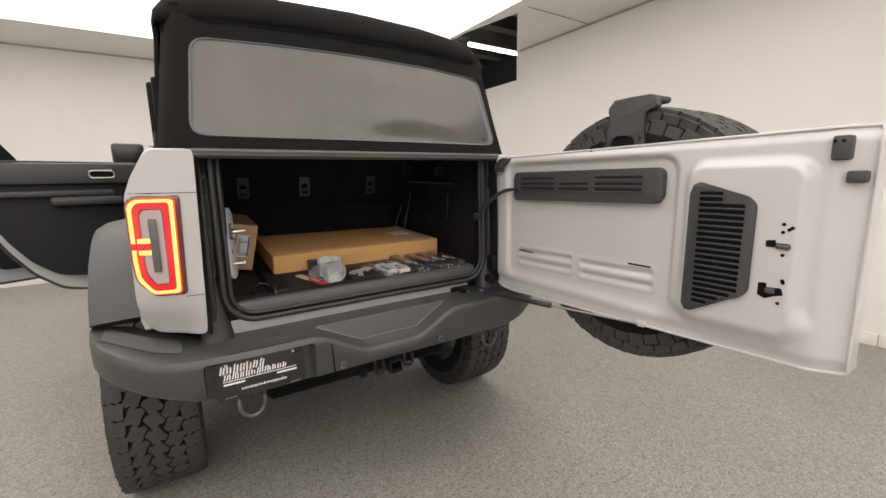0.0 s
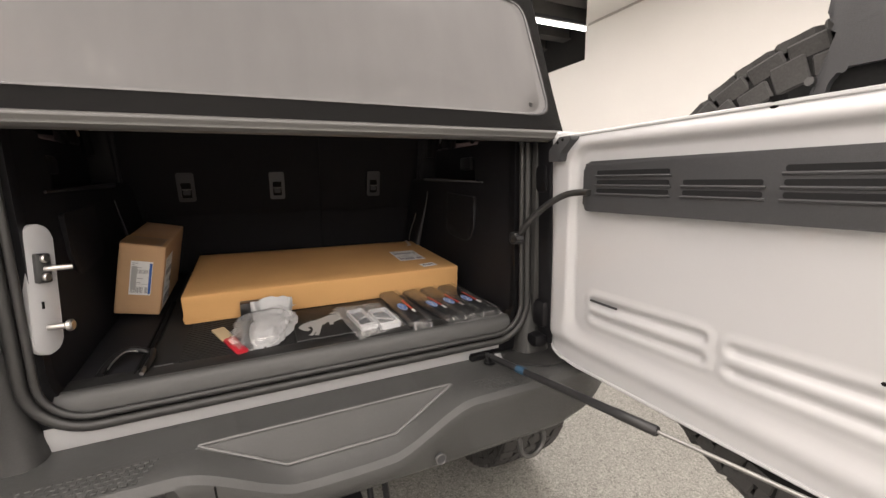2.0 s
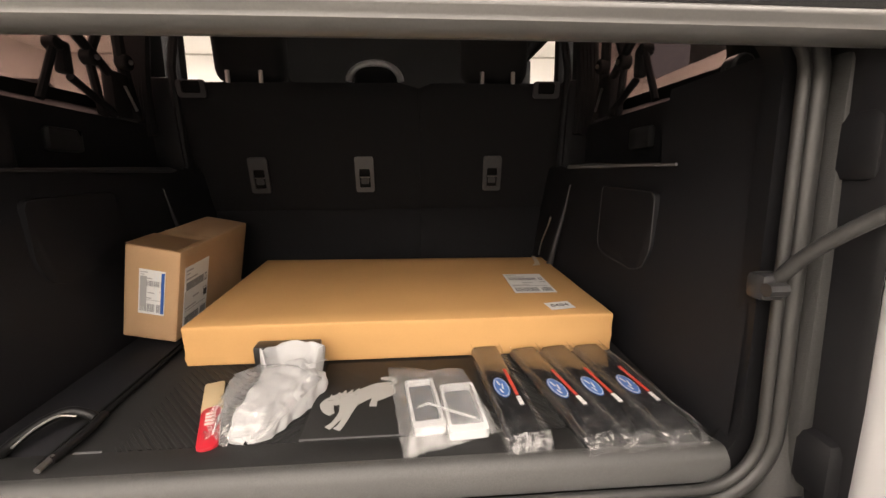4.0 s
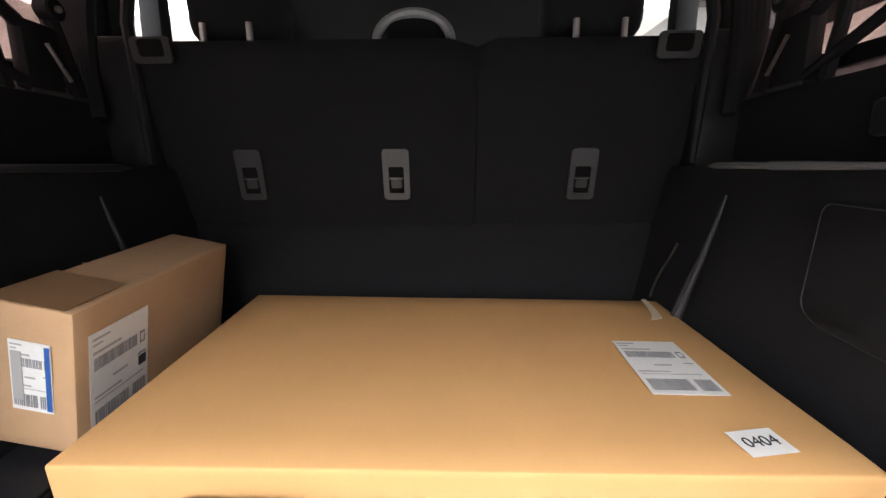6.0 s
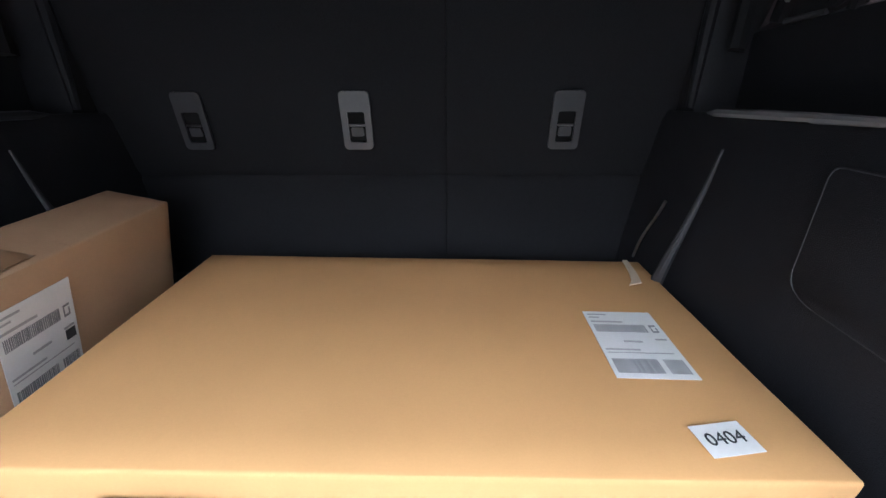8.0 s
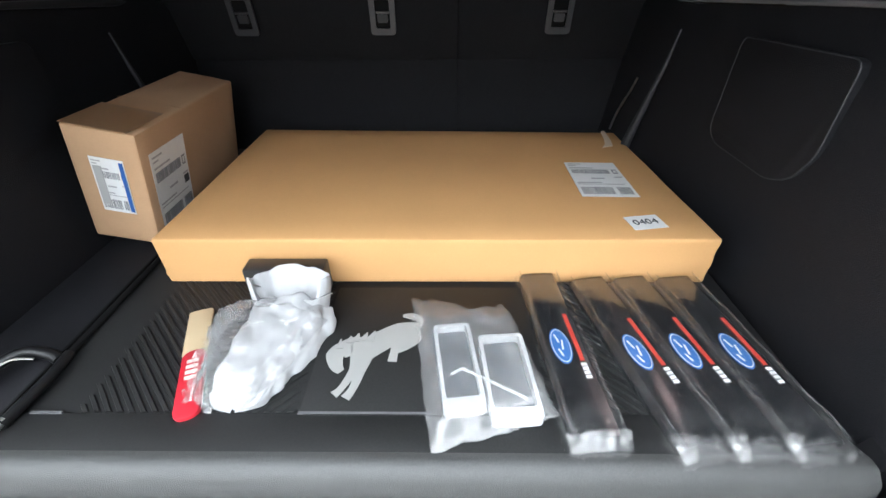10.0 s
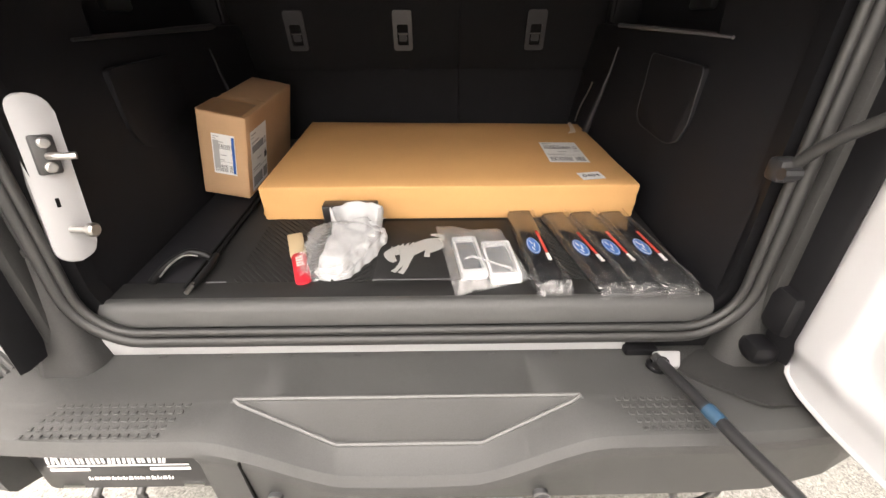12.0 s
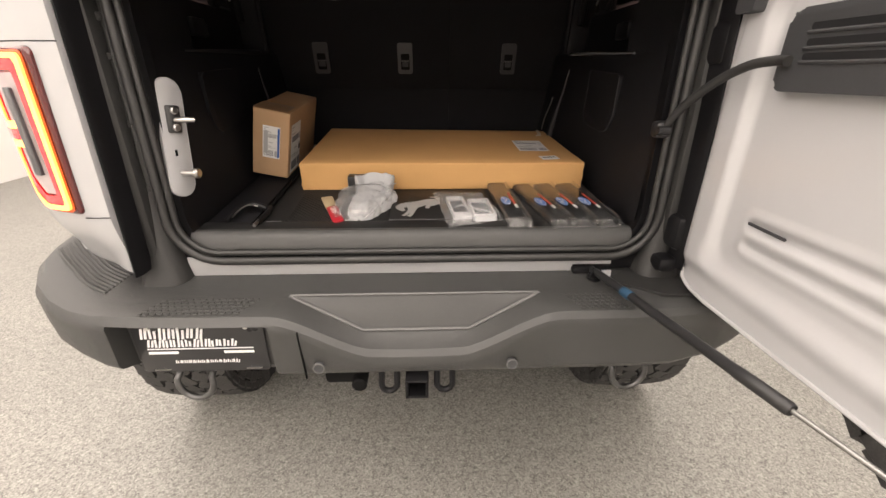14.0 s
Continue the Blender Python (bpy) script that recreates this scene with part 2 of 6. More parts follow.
def thing(name, label, category, m=None, group="", kind=""):
    ob = new(name)
    ob.empty_display_size = 0.05
    if m is not None:
        ob.matrix_world = m
    return tagged(ob, label, category, group, kind)



def merge(bm, other, m=None):
    me = bpy.data.meshes.new("tmp")
    other.to_mesh(me)
    other.free()
    if m is not None:
        me.transform(m)
    bm.from_mesh(me)
    bpy.data.meshes.remove(me)
    return bm


def box(c, s, bevel=0.0, m=None, seg=2, bm=None):
    b = bmesh.new()
    bmesh.ops.create_cube(b, size=1)
    for v in b.verts:
        v.co = Vector((v.co.x * s[0], v.co.y * s[1], v.co.z * s[2]))
    if bevel:
        bmesh.ops.bevel(b, geom=b.edges[:], offset=min(bevel, 0.49 * min(s)), segments=seg, affect="EDGES", profile=0.5)
    mat = Matrix.Translation(c)
    if m is not None:
        mat = mat @ m
    b.transform(mat)
    return merge(bm, b) if bm is not None else b


def prism(poly, h, m=None, bevel=0.0, seg=2, bm=None):
    """An outline in x, y, raised by h along z."""
    b = bmesh.new()
    low = [b.verts.new((x, y, 0)) for x, y in poly]
    high = [b.verts.new((x, y, h)) for x, y in poly]
    n = len(poly)
    b.faces.new(low[::-1])
    b.faces.new(high)
    for i in range(n):
        b.faces.new((low[i], low[(i + 1) % n], high[(i + 1) % n], high[i]))
    if bevel:
        es = [e for e in b.edges if abs(e.verts[0].co.z - e.verts[1].co.z) < 1e-6 and e.verts[0].co.z > h * 0.5]
        bmesh.ops.bevel(b, geom=es, offset=bevel, segments=seg, affect="EDGES", profile=0.5)
    if m is not None:
        b.transform(m)
    return merge(bm, b) if bm is not None else b


def rrect(x0, y0, x1, y1, r, n=5):
    pts = []
    for cx, cy, a0 in ((x1 - r, y1 - r, 0), (x0 + r, y1 - r, 90), (x0 + r, y0 + r, 180), (x1 - r, y0 + r, 270)):
        for k in range(n + 1):
            a = radians(a0 + 90 * k / n)
            pts.append((cx + r * math.cos(a), cy + r * math.sin(a)))
    return pts


def rounded(poly, r, n=4):
    """Round the corners of an outline."""
    pts = []
    k = len(poly)
    for i in range(k):
        p, a, b = Vector(poly[i]), Vector(poly[i - 1]), Vector(poly[(i + 1) % k])
        ra = min(r, 0.45 * (a - p).length, 0.45 * (b - p).length)
        s, e = p + (a - p).normalized() * ra, p + (b - p).normalized() * ra
        for j in range(n + 1):
            u = j / n
            pts.append(tuple((1 - u) ** 2 * s + 2 * u * (1 - u) * p + u * u * e))
    return pts


def loft(rows, closed=False, caps=False, bm=None):
    b = bm if bm is not None else bmesh.new()
    vs = [[b.verts.new(p) for p in row] for row in rows]
    n = len(rows[0])
    for i in range(len(rows) - 1):
        for j in range(n if closed else n - 1):
            k = (j + 1) % n
            b.faces.new((vs[i][j], vs[i][k], vs[i + 1][k], vs[i + 1][j]))
    if caps:
        b.faces.new(vs[0][::-1])
        b.faces.new(vs[-1])
    return b


def tube(path, r, seg=8, closed=False, bm=None, radii=None):
    pts = [Vector(p) for p in path]
    n = len(pts)
    rows = []
    side = None
    for i, p in enumerate(pts):
        a = pts[i - 1] if (i or closed) else p
        c = pts[(i + 1) % n] if (i < n - 1 or closed) else p
        d = (c - a).normalized()
        if side is None:
            side = d.orthogonal().normalized()
        side = (side - d * side.dot(d)).normalized()
        up = d.cross(side)
        rr = radii[i] if radii else r
        rows.append([p + rr * (math.cos(2 * math.pi * k / seg) * side + math.sin(2 * math.pi * k / seg) * up) for k in range(seg)])
    if closed:
        rows.append(rows[0])
        b = loft(rows, True, False, bm)
        bmesh.ops.remove_doubles(b, verts=b.verts, dist=1e-6)
        return b
    return loft(rows, True, True, bm)


def spline(pts, n=8):
    """A smooth line through the points."""
    ps = [Vector(p) for p in pts]
    out = []
    for i in range(len(ps) - 1):
        p0, p1, p2, p3 = ps[max(i - 1, 0)], ps[i], ps[i + 1], ps[min(i + 2, len(ps) - 1)]
        for k in range(n):
            u = k / n
            out.append(0.5 * (2 * p1 + (p2 - p0) * u + (2 * p0 - 5 * p1 + 4 * p2 - p3) * u * u + (3 * p1 - p0 - 3 * p2 + p3) * u ** 3))
    return out + [ps[-1]]


def cyl(c, r, h, axis="z", seg=20, bevel=0.0, bm=None):
    rows = []
    prof = [(-h / 2, r - bevel), (-h / 2 + bevel, r), (h / 2 - bevel, r), (h / 2, r - bevel)] if bevel else [(-h / 2, r), (h / 2, r)]
    for z, rr in prof:
        row = []
        for k in range(seg):
            a = 2 * math.pi * k / seg
            x, y = rr * math.cos(a), rr * math.sin(a)
            p = {"z": (x, y, z), "x": (z, x, y), "y": (x, z, y)}[axis]
            row.append(Vector(c) + Vector(p))
        rows.append(row)
    return loft(rows, True, True, bm)


def ring_plate(outer, inner, thick, place, bm=None, n=96):
    """A plate with a hole: outlines in the plane, put in space by place(u, v, depth)."""
    cx = sum(p[0] for p in inner) / len(inner)
    cy = sum(p[1] for p in inner) / len(inner)

    def cross(poly, a):
        d = Vector((math.cos(a), math.sin(a)))
        best = None
        for i in range(len(poly)):
            p, q = Vector(poly[i]) - Vector((cx, cy)), Vector(poly[(i + 1) % len(poly)]) - Vector((cx, cy))
            e = q - p
            det = d.x * e.y - d.y * e.x
            if abs(det) < 1e-9:
                continue
            t = (p.x * e.y - p.y * e.x) / det
            s = (p.x * d.y - p.y * d.x) / det
            if t > 0 and -1e-4 <= s <= 1.0001 and (best is None or t > best):
                best = t
        return cx + d.x * best, cy + d.y * best

    angles = sorted(set([2 * math.pi * k / n for k in range(n)] + [math.atan2(p[1] - cy, p[0] - cx) % (2 * math.pi) for p in outer] + [math.atan2(p[1] - cy, p[0] - cx) % (2 * math.pi) for p in inner]))
    angles = [a for i, a in enumerate(angles) if i == 0 or a - angles[i - 1] > 1e-4]
    o = [cross(outer, a) for a in angles]
    i_ = [cross(inner, a) for a in angles]
    rows = []
    for f, d in ((0, 0), (0.33, 0), (0.66, 0), (1, 0), (1, thick), (0, thick), (0, 0)):
        rows.append([Vector(place(a[0] + (b_[0] - a[0]) * f, a[1] + (b_[1] - a[1]) * f, d)) for a, b_ in zip(o, i_)])
    b = loft(rows, True, False, bm)
    bmesh.ops.remove_doubles(b, verts=b.verts, dist=1e-6)
    return b


def smoothstep(a, b, x):
    t = min(1, max(0, (x - a) / (b - a)))
    return t * t * (3 - 2 * t)


def lerp_table(table, x):
    for (x0, y0), (x1, y1) in zip(table, table[1:]):
        if x <= x1:
            u = min(1, max(0, (x - x0) / (x1 - x0)))
            return y0 + (y1 - y0) * u
    return table[-1][1]


def structure(name, bm, mat, label, category):
    ob = part(name, bm, mat)
    return tagged(ob, label, category, kind="structure")


# ---- the room ----
RIGHT, LEFT, FRONT, BACK = 3.87, -5.2, 6.3, -9.5
structure("floor", box((-0.6, -1.6, -0.05), (11, 17, 0.1)), FLOOR, "grey speckled epoxy showroom floor", "floor")
structure("wall_west", box((LEFT - 0.075, -1.6, CEILING / 2), (0.15, 16.1, CEILING)), WALL, "plain warm white painted wall", "wall")
structure("wall_north", box((-0.7, FRONT + 0.075, 1.95), (9.3, 0.15, 3.9)), WALL, "plain warm white painted wall", "wall")
structure("wall_south", box((-0.7, BACK - 0.075, CEILING / 2), (9.3, 0.15, CEILING)), WALL, "plain warm white painted wall", "wall")
structure("wall_east", box((RIGHT + 0.075, -3.1, CEILING / 2), (0.15, 12.8, CEILING)), WALL, "plain warm white painted wall", "wall")
structure("wall_east_low", box((RIGHT + 0.078, 4.8, 1.42), (0.15, 3.0, 2.84)), WALL, "lower stretch of white painted wall", "wall")
b = bmesh.new()
for k in range(8):
    box((RIGHT - 0.008, -9.5 + 1.72 * k + 0.86, 0.05), (0.016, 1.715, 0.1), 0.004, bm=b)
structure("baseboard", b, material("white baseboard", (0.75, 0.72, 0.68), 0.5, stain=0.05), "white painted baseboard along the wall", "baseboard")
# ceiling with an open bay over the far corner
bay = [(2.72, FRONT), (2.72, 3.0), (2.86, 2.2), (RIGHT, 3.33), (RIGHT, FRONT)]
b = bmesh.new()
prism([(LEFT, BACK), (RIGHT, BACK), (RIGHT, 3.3), (2.86, 2.2), (2.72, 3.0), (2.72, FRONT), (LEFT, FRONT)], 0.05, Matrix.Translation((0, 0, CEILING)), bm=b)
structure("ceiling", b, CEIL, "white panelled ceiling", "ceiling")
b = bmesh.new()
for y in (-8.8, -7.6, -6.4, -5.2, -4.0, -2.8, -1.6, -0.4, 0.8, 2.0):
    box((3.35, y, CEILING - 0.004), (1.02, 0.01, 0.008), bm=b)
box((RIGHT - 0.006, -3.1, CEILING - 0.012), (0.012, 12.7, 0.024), bm=b)
box((-1.2, FRONT - 0.006, CEILING - 0.012), (7.8, 0.012, 0.024), bm=b)
structure("trim", b, material("grey ceiling trim", (0.42, 0.4, 0.37), 0.6, stain=0.1), "thin grey ceiling joint strips", "trim")
structure("ceiling_light_sheet", box((-1.0, 1.75, CEILING - 0.02), (7.2, 6.7, 0.03), 0.01), GLOW, "large glowing white stretched ceiling light, rear half added", "ceiling light")
# Unseen rear sheet, added and made stronger to light the cargo bay.
structure("added_light_sheet_back", box((-1.0, -5.4, CEILING - 0.02), (7.2, 7.5, 0.03), 0.01), GLOW_BACK, "large glowing white stretched ceiling light, rear half added", "ceiling light")
# open roof bay
structure("roof_deck", box((3.3, 4.3, 4.3), (3.4, 4.6, 0.1)), DARKROOF, "dark steel roof deck above the open bay", "roof")
structure("wall_bay", box((4.9, 4.3, 3.5), (0.1, 4.6, 1.6)), DARKROOF, "dark wall of the open bay", "wall")
b = bmesh.new()
for k in range(7):
    y = 2.3 + 0.62 * k
    box((3.8, y, 3.72), (2.4, 0.09, 0.22), 0.01, bm=b)
    box((3.8, y, 3.61), (2.4, 0.2, 0.02), bm=b)
structure("roof_beam", b, material("grey steel beams", (0.2, 0.18, 0.165), 0.6, stain=0.2), "grey steel roof beams", "beam")
lamp = thing("tube_light", "lit fluorescent tube light under dark roof beams", "light", Matrix.Translation((3.75, 3.62, 3.34)))
part("tube", cyl((0, 0, 0), 0.028, 1.1, "x", 14, 0.004), TUBE, lamp, "glowing white tube")
part("housing", box((0, 0, 0.05), (1.14, 0.1, 0.05), 0.006), GREYTRIM, lamp)


# ---- the car ----
car = thing("off_road_car", "white off-road car with black soft top and open tailgate", "car")


def bumper_rear(x):
    """How far back the bumper reaches at x."""
    a = abs(x)
    return lerp_table([(0, -0.205), (0.55, -0.2), (0.7, -0.185), (0.8, -0.15), (0.88, -0.085), (0.94, 0.0), (0.975, 0.1), (0.985, 0.16)], a)


def bumper():
    xs = [-0.985, -0.978, -0.96, -0.93, -0.88, -0.82, -0.76, -0.7, -0.665]
    xs += [-0.66, -0.6, -0.5, -0.4, -0.32, -0.315]
    xs += [-0.292, -0.279, -0.26, -0.23, -0.2, -0.17, -0.145, -0.123, -0.11, -0.06, 0.0, 0.06, 0.11, 0.123, 0.145, 0.17, 0.2, 0.23, 0.26, 0.279, 0.292]
    xs += [0.32, 0.36, 0.4, 0.5, 0.6, 0.66, 0.7, 0.76, 0.82, 0.88, 0.93, 0.96, 0.978, 0.985]
    rows = []
    for x in xs:
        a = abs(x)
        d = 0.08 * (1 - max(0, min(1, (a - 0.123) / 0.156)))
        r = bumper_rear(x)
        end = smoothstep(0.75, 0.97, a)
        top = 0.835 + 0.04 * end
        low = lerp_table([(0, 0.665), (0.6, 0.662), (0.72, 0.688), (0.82, 0.715), (0.89, 0.742), (1, 0.76)], a) - (0.022 if -0.661 < x < -0.3155 else 0)
        front = 0.03 + 0.2 * smoothstep(0.62, 0.9, a)
        notch = -0.115 if a < 0.3 else -0.115
        span = r - notch
        lip = top - 0.018 - 0.09 * (1 - 0.6 * smoothstep(0.1, 0.31, a) - 0.4 * max(0, min(1, (a - 0.1) / 0.21)))
        ledge = -0.123 - 0.025 * (1 - max(0, min(1, (a - 0.123) / 0.156))) if a < 0.31 else notch + span * 0.28
        if a > 0.7:
            ledge = notch = front + (r - front) * 0.5
            ledge = front + (r - front) * 0.7
        recess = 0.052 if -0.661 < x < -0.3155 else 0.0
        chin = r + recess
        prof = [(front, 0.7), (front, top), (notch, top - 0.003), (notch - 0.006, top - 0.004 - 0.12 * d), (ledge, top - 0.006 - 0.92 * d),
                (r + 0.035, lip + 0.012), (r + 0.014, lip + 0.005), (r + 0.003, lip - 0.008), (r, lip - 0.022 if not recess else lip - 0.012),
                (chin + 0.001, lip - (0.03 if not recess else 0.016)), (chin + 0.004, low + 0.02), (chin + 0.012, low + 0.006), (chin + 0.03, low), (front, low + 0.02)]
        rows.append([(x, y, z) for y, z in prof])
    return loft(rows, True, True)


bump = part("rear_bumper", bumper(), PLASTIC, car, "textured black plastic rear bumper", smooth=28)
b = bmesh.new()
tube([(-0.287, -0.117, 0.8325), (0.287, -0.117, 0.8325)], 0.0035, 6, bm=b)
rim = [(-0.287, -0.117, 0.8325)]
for x in (-0.276, -0.26, -0.23, -0.2, -0.17, -0.145, -0.123, -0.06, 0.06, 0.123, 0.145, 0.17, 0.2, 0.23, 0.26, 0.276):
    deep = 1 - max(0, min(1, (abs(x) - 0.123) / 0.156))
    rim.append((x, -0.1245 - 0.025 * deep, 0.8305 - 0.92 * 0.08 * deep))
tube(rim + [(0.287, -0.117, 0.8325)], 0.004, 6, bm=b)
part("step_edge", b, EDGE_GLINT_RIM, bump, "raised step recess edge with painted highlight")
for x0, x1, n in ((-0.565, -0.345, 15), (0.335, 0.455, 9)):
    b = bmesh.new()
    for i in range(n):
        for j in range(6):
            cx, cy = x0 + (x1 - x0) * (i + 0.5) / n - 0.006 * j * (1 if x0 < 0 else -1), -0.112 - 0.0135 * j
            box((cx, cy, 0.8308 - 0.0006 * j), ((x1 - x0) / n * 0.62, 0.0075, 0.0025), 0.001, seg=1, bm=b)
    tagged(part("step_tread", b, PLASTIC, bump, "moulded anti-slip tread"), kind="stuff")
for s in (-1, 1):
    for i in range(11):
        line = []
        for k in range(10):
            x = 0.715 + 0.225 * k / 9
            front = 0.03 + 0.2 * smoothstep(0.62, 0.9, x)
            line.append((s * x, front + (bumper_rear(x) - front) * 0.66 + 0.0125 * i, 0.8315 + 0.04 * smoothstep(0.75, 0.97, x)))
        part("tread_rib", tube(line, 0.0042, 6), PLASTIC, bump)
for x in (-0.217, 0.217):
    part("parking_sensor", cyl((x, -0.203, 0.698), 0.0125, 0.014, "y", 18, 0.002), PLASTIC_GREY, bump, "small round parking sensor")
    part("sensor_rim", tube([(x + 0.0125 * math.cos(radians(a)), -0.2095, 0.698 + 0.0125 * math.sin(radians(a))) for a in range(0, 360, 20)], 0.0018, 6, True), EDGE_GLINT_RIM, bump)
# Thin plate on the bumper top, darker than the plastic round it.
part("corner_patch", prism(rounded([(0.535, -0.02), (0.7, -0.02), (0.76, -0.04), (0.76, -0.12), (0.69, -0.145), (0.58, -0.15), (0.505, -0.1), (0.468, -0.066)], 0.012), 0.006, Matrix.Translation((0, 0, 0.832)), 0.003), RUBBER, bump, "thin dark plate beside the strut")
b = bmesh.new()
box((-0.252, -0.2015, 0.727), (0.0035, 0.006, 0.125), 0.001, m=pose(0, 0, 0, 0, -3, 0), bm=b)
part("bumper_groove", b, BLACK, bump)

# number plate with dealer print as plain bars
plate = part("number_plate", prism(rrect(-0.145, -0.066, 0.145, 0.066, 0.008), 0.003, pose(-0.492, -0.152, 0.72, 90, 0, 0), 0.001), SMOOTH_BLACK, car, "black dealer plate with white print")
b = bmesh.new()
PL = pose(-0.492, -0.156, 0.72, 90, 0, 0)


def bars(bm, m, x0, x1, y, h, n, seed=1):
    """A row of plain slanted bars in place of print."""
    rnd = random.Random(seed)
    step = (x1 - x0) / n
    for i in range(n):
        x, w, k = x0 + step * i, step * 0.27, h * rnd.uniform(0.78, 1.0)
        for off, lean in ((0.0, rnd.uniform(0.1, 0.28)), (step * rnd.uniform(0.4, 0.5), rnd.uniform(0.05, 0.3))):
            q = k * (1.0 if not off else rnd.uniform(0.7, 1.0))
            u = x + off
            merge(bm, prism([(u, y - k / 2), (u + w, y - k / 2), (u + w + lean * q, y - k / 2 + q), (u + lean * q, y - k / 2 + q)], 0.0012), m)


bars(b, PL, -0.13, 0.012, 0.042, 0.033, 7, 3)
bars(b, PL, -0.12, 0.084, 0.0155, 0.022, 12, 5)
for x, y, w, h in ((-0.003, 0.0, 0.238, 0.0026), (-0.088, -0.0105, 0.066, 0.0065), (0.082, -0.0105, 0.068, 0.0065)):
    merge(b, box((x, y, 0.0006), (w, h, 0.0012)), PL)
bars(b, PL, -0.068, 0.08, -0.036, 0.0095, 15, 9)
tagged(part("plate_print", b, WHITEINK, plate, "white print as plain bars"), kind="stuff")
for x in (-0.6, -0.384):
    part("plate_screw", cyl((x, -0.157, 0.777), 0.005, 0.006, "y", 10), STEEL, plate)
for x0, x1 in ((-0.612, -0.575), (-0.4, -0.365)):
    part("plate_slot", box(((x0 + x1) / 2, -0.157, 0.662), (x1 - x0, 0.003, 0.0015)), STEEL, plate)

# tow gear below the bumper
for x in (-0.53, 0.524):
    pts = [(x + 0.041 * math.cos(radians(a)), -0.155, 0.622 + 0.048 * math.sin(radians(a))) for a in range(170, 375, 12)]
    pts = [(x - 0.038, -0.09, 0.668)] + pts + [(x + 0.038, -0.09, 0.668)]
    part("tow_loop", tube(pts, 0.0075, 10), DARKSTEEL, car, "round dark steel recovery loop")
hitch = bmesh.new()
for s in (-1, 1):
    box((s * 0.0235, -0.13, 0.63), (0.007, 0.16, 0.052), 0.003, bm=hitch)
box((0, -0.13, 0.653), (0.054, 0.16, 0.007), 0.003, bm=hitch)
box((0, -0.13, 0.607), (0.054, 0.16, 0.007), 0.003, bm=hitch)
part("tow_receiver", hitch, BLACKPAINT, car, "square black steel tow receiver")
for s in (-1, 1):
    loop = [(s * 0.065 - 0.018, -0.17, 0.68)] + [(s * 0.065 + 0.018 * math.cos(radians(a)), -0.19, 0.632 + 0.019 * math.sin(radians(a))) for a in range(180, 361, 15)] + [(s * 0.065 + 0.018, -0.17, 0.68)]
    part("chain_loop", tube(loop, 0.0075, 8), BLACKPAINT, car, "black U-shaped chain loop")
b = bmesh.new()
box((-0.17, -0.12, 0.64), (0.1, 0.1, 0.045), 0.012, bm=b)
cyl((-0.135, -0.17, 0.632), 0.018, 0.05, "y", 14, 0.004, bm=b)
box((0, 0.02, 0.68), (0.9, 0.08, 0.06), 0.015, bm=b)
part("hitch_bar", b, BLACK, car, "black hitch cross bar and wiring socket")


# corner panels and tail lamps
def corner_outline():
    return rounded([(-0.618, 1.487), (-0.742, 1.487), (-0.792, 1.40), (-0.815, 1.34), (-0.822, 1.0), (-0.81, 0.92), (-0.775, 0.885), (-0.635, 0.872)], 0.018)


def corner_y(x, z):
    """How the rear corner wraps forward towards the flank and tucks in below the lamp."""
    e = abs(x)
    tuck = (0.03 + 0.035 * smoothstep(0.635, 0.72, e)) * smoothstep(1.03, 0.87, z)
    return -0.112 + 0.045 * smoothstep(0.67, 0.81, e) + 0.03 * smoothstep(0.775, 0.83, e) + tuck


def even_ring(outl, n):
    """The same closed outline with n evenly spaced points."""
    pts = [Vector((p[0], p[1])) for p in outl]
    lens = [(pts[(i + 1) % len(pts)] - p).length for i, p in enumerate(pts)]
    total, res, i, run = sum(lens), [], 0, 0.0
    for k in range(n):
        d = total * k / n
        while run + lens[i] < d:
            run += lens[i]
            i += 1
        q = pts[i].lerp(pts[(i + 1) % len(pts)], (d - run) / lens[i])
        res.append((q.x, q.y))
    return res


def corner_panel(s):
    """Rear quarter of the body: the face by the lamp, wrapped round to the flank."""
    outl = even_ring(corner_outline(), 96)
    cx, cz = -0.71, 1.18
    rows = [[(-s * x, 0.05, z) for x, z in outl]]
    for f, d in ((1.0, 0.012), (0.994, 0.004), (0.982, 0.0), (0.95, 0.0), (0.9, 0.0), (0.82, 0.0), (0.72, 0.0), (0.6, 0.0), (0.45, 0.0), (0.3, 0.0), (0.12, 0.0), (0.01, 0.0)):
        row = []
        for x, z in outl:
            x, z = cx + (x - cx) * f, cz + (z - cz) * f
            row.append((-s * x, corner_y(x, z) + d, z))
        rows.append(row)
    return loft(rows, True, False)


def flank(s):
    b = bmesh.new()
    prof = [(0.742, 1.487), (0.775, 1.43), (0.8, 1.38), (0.817, 1.32), (0.822, 1.1), (0.82, 0.93), (0.812, 0.9)]
    rows = []
    for y in (0.01, 0.2, 0.4, 0.6, 0.84):
        rows.append([(s * x, y, z) for x, z in prof] + [(s * (x - 0.03), y, z) for x, z in prof[::-1]])
    return loft(rows, True, True, b)


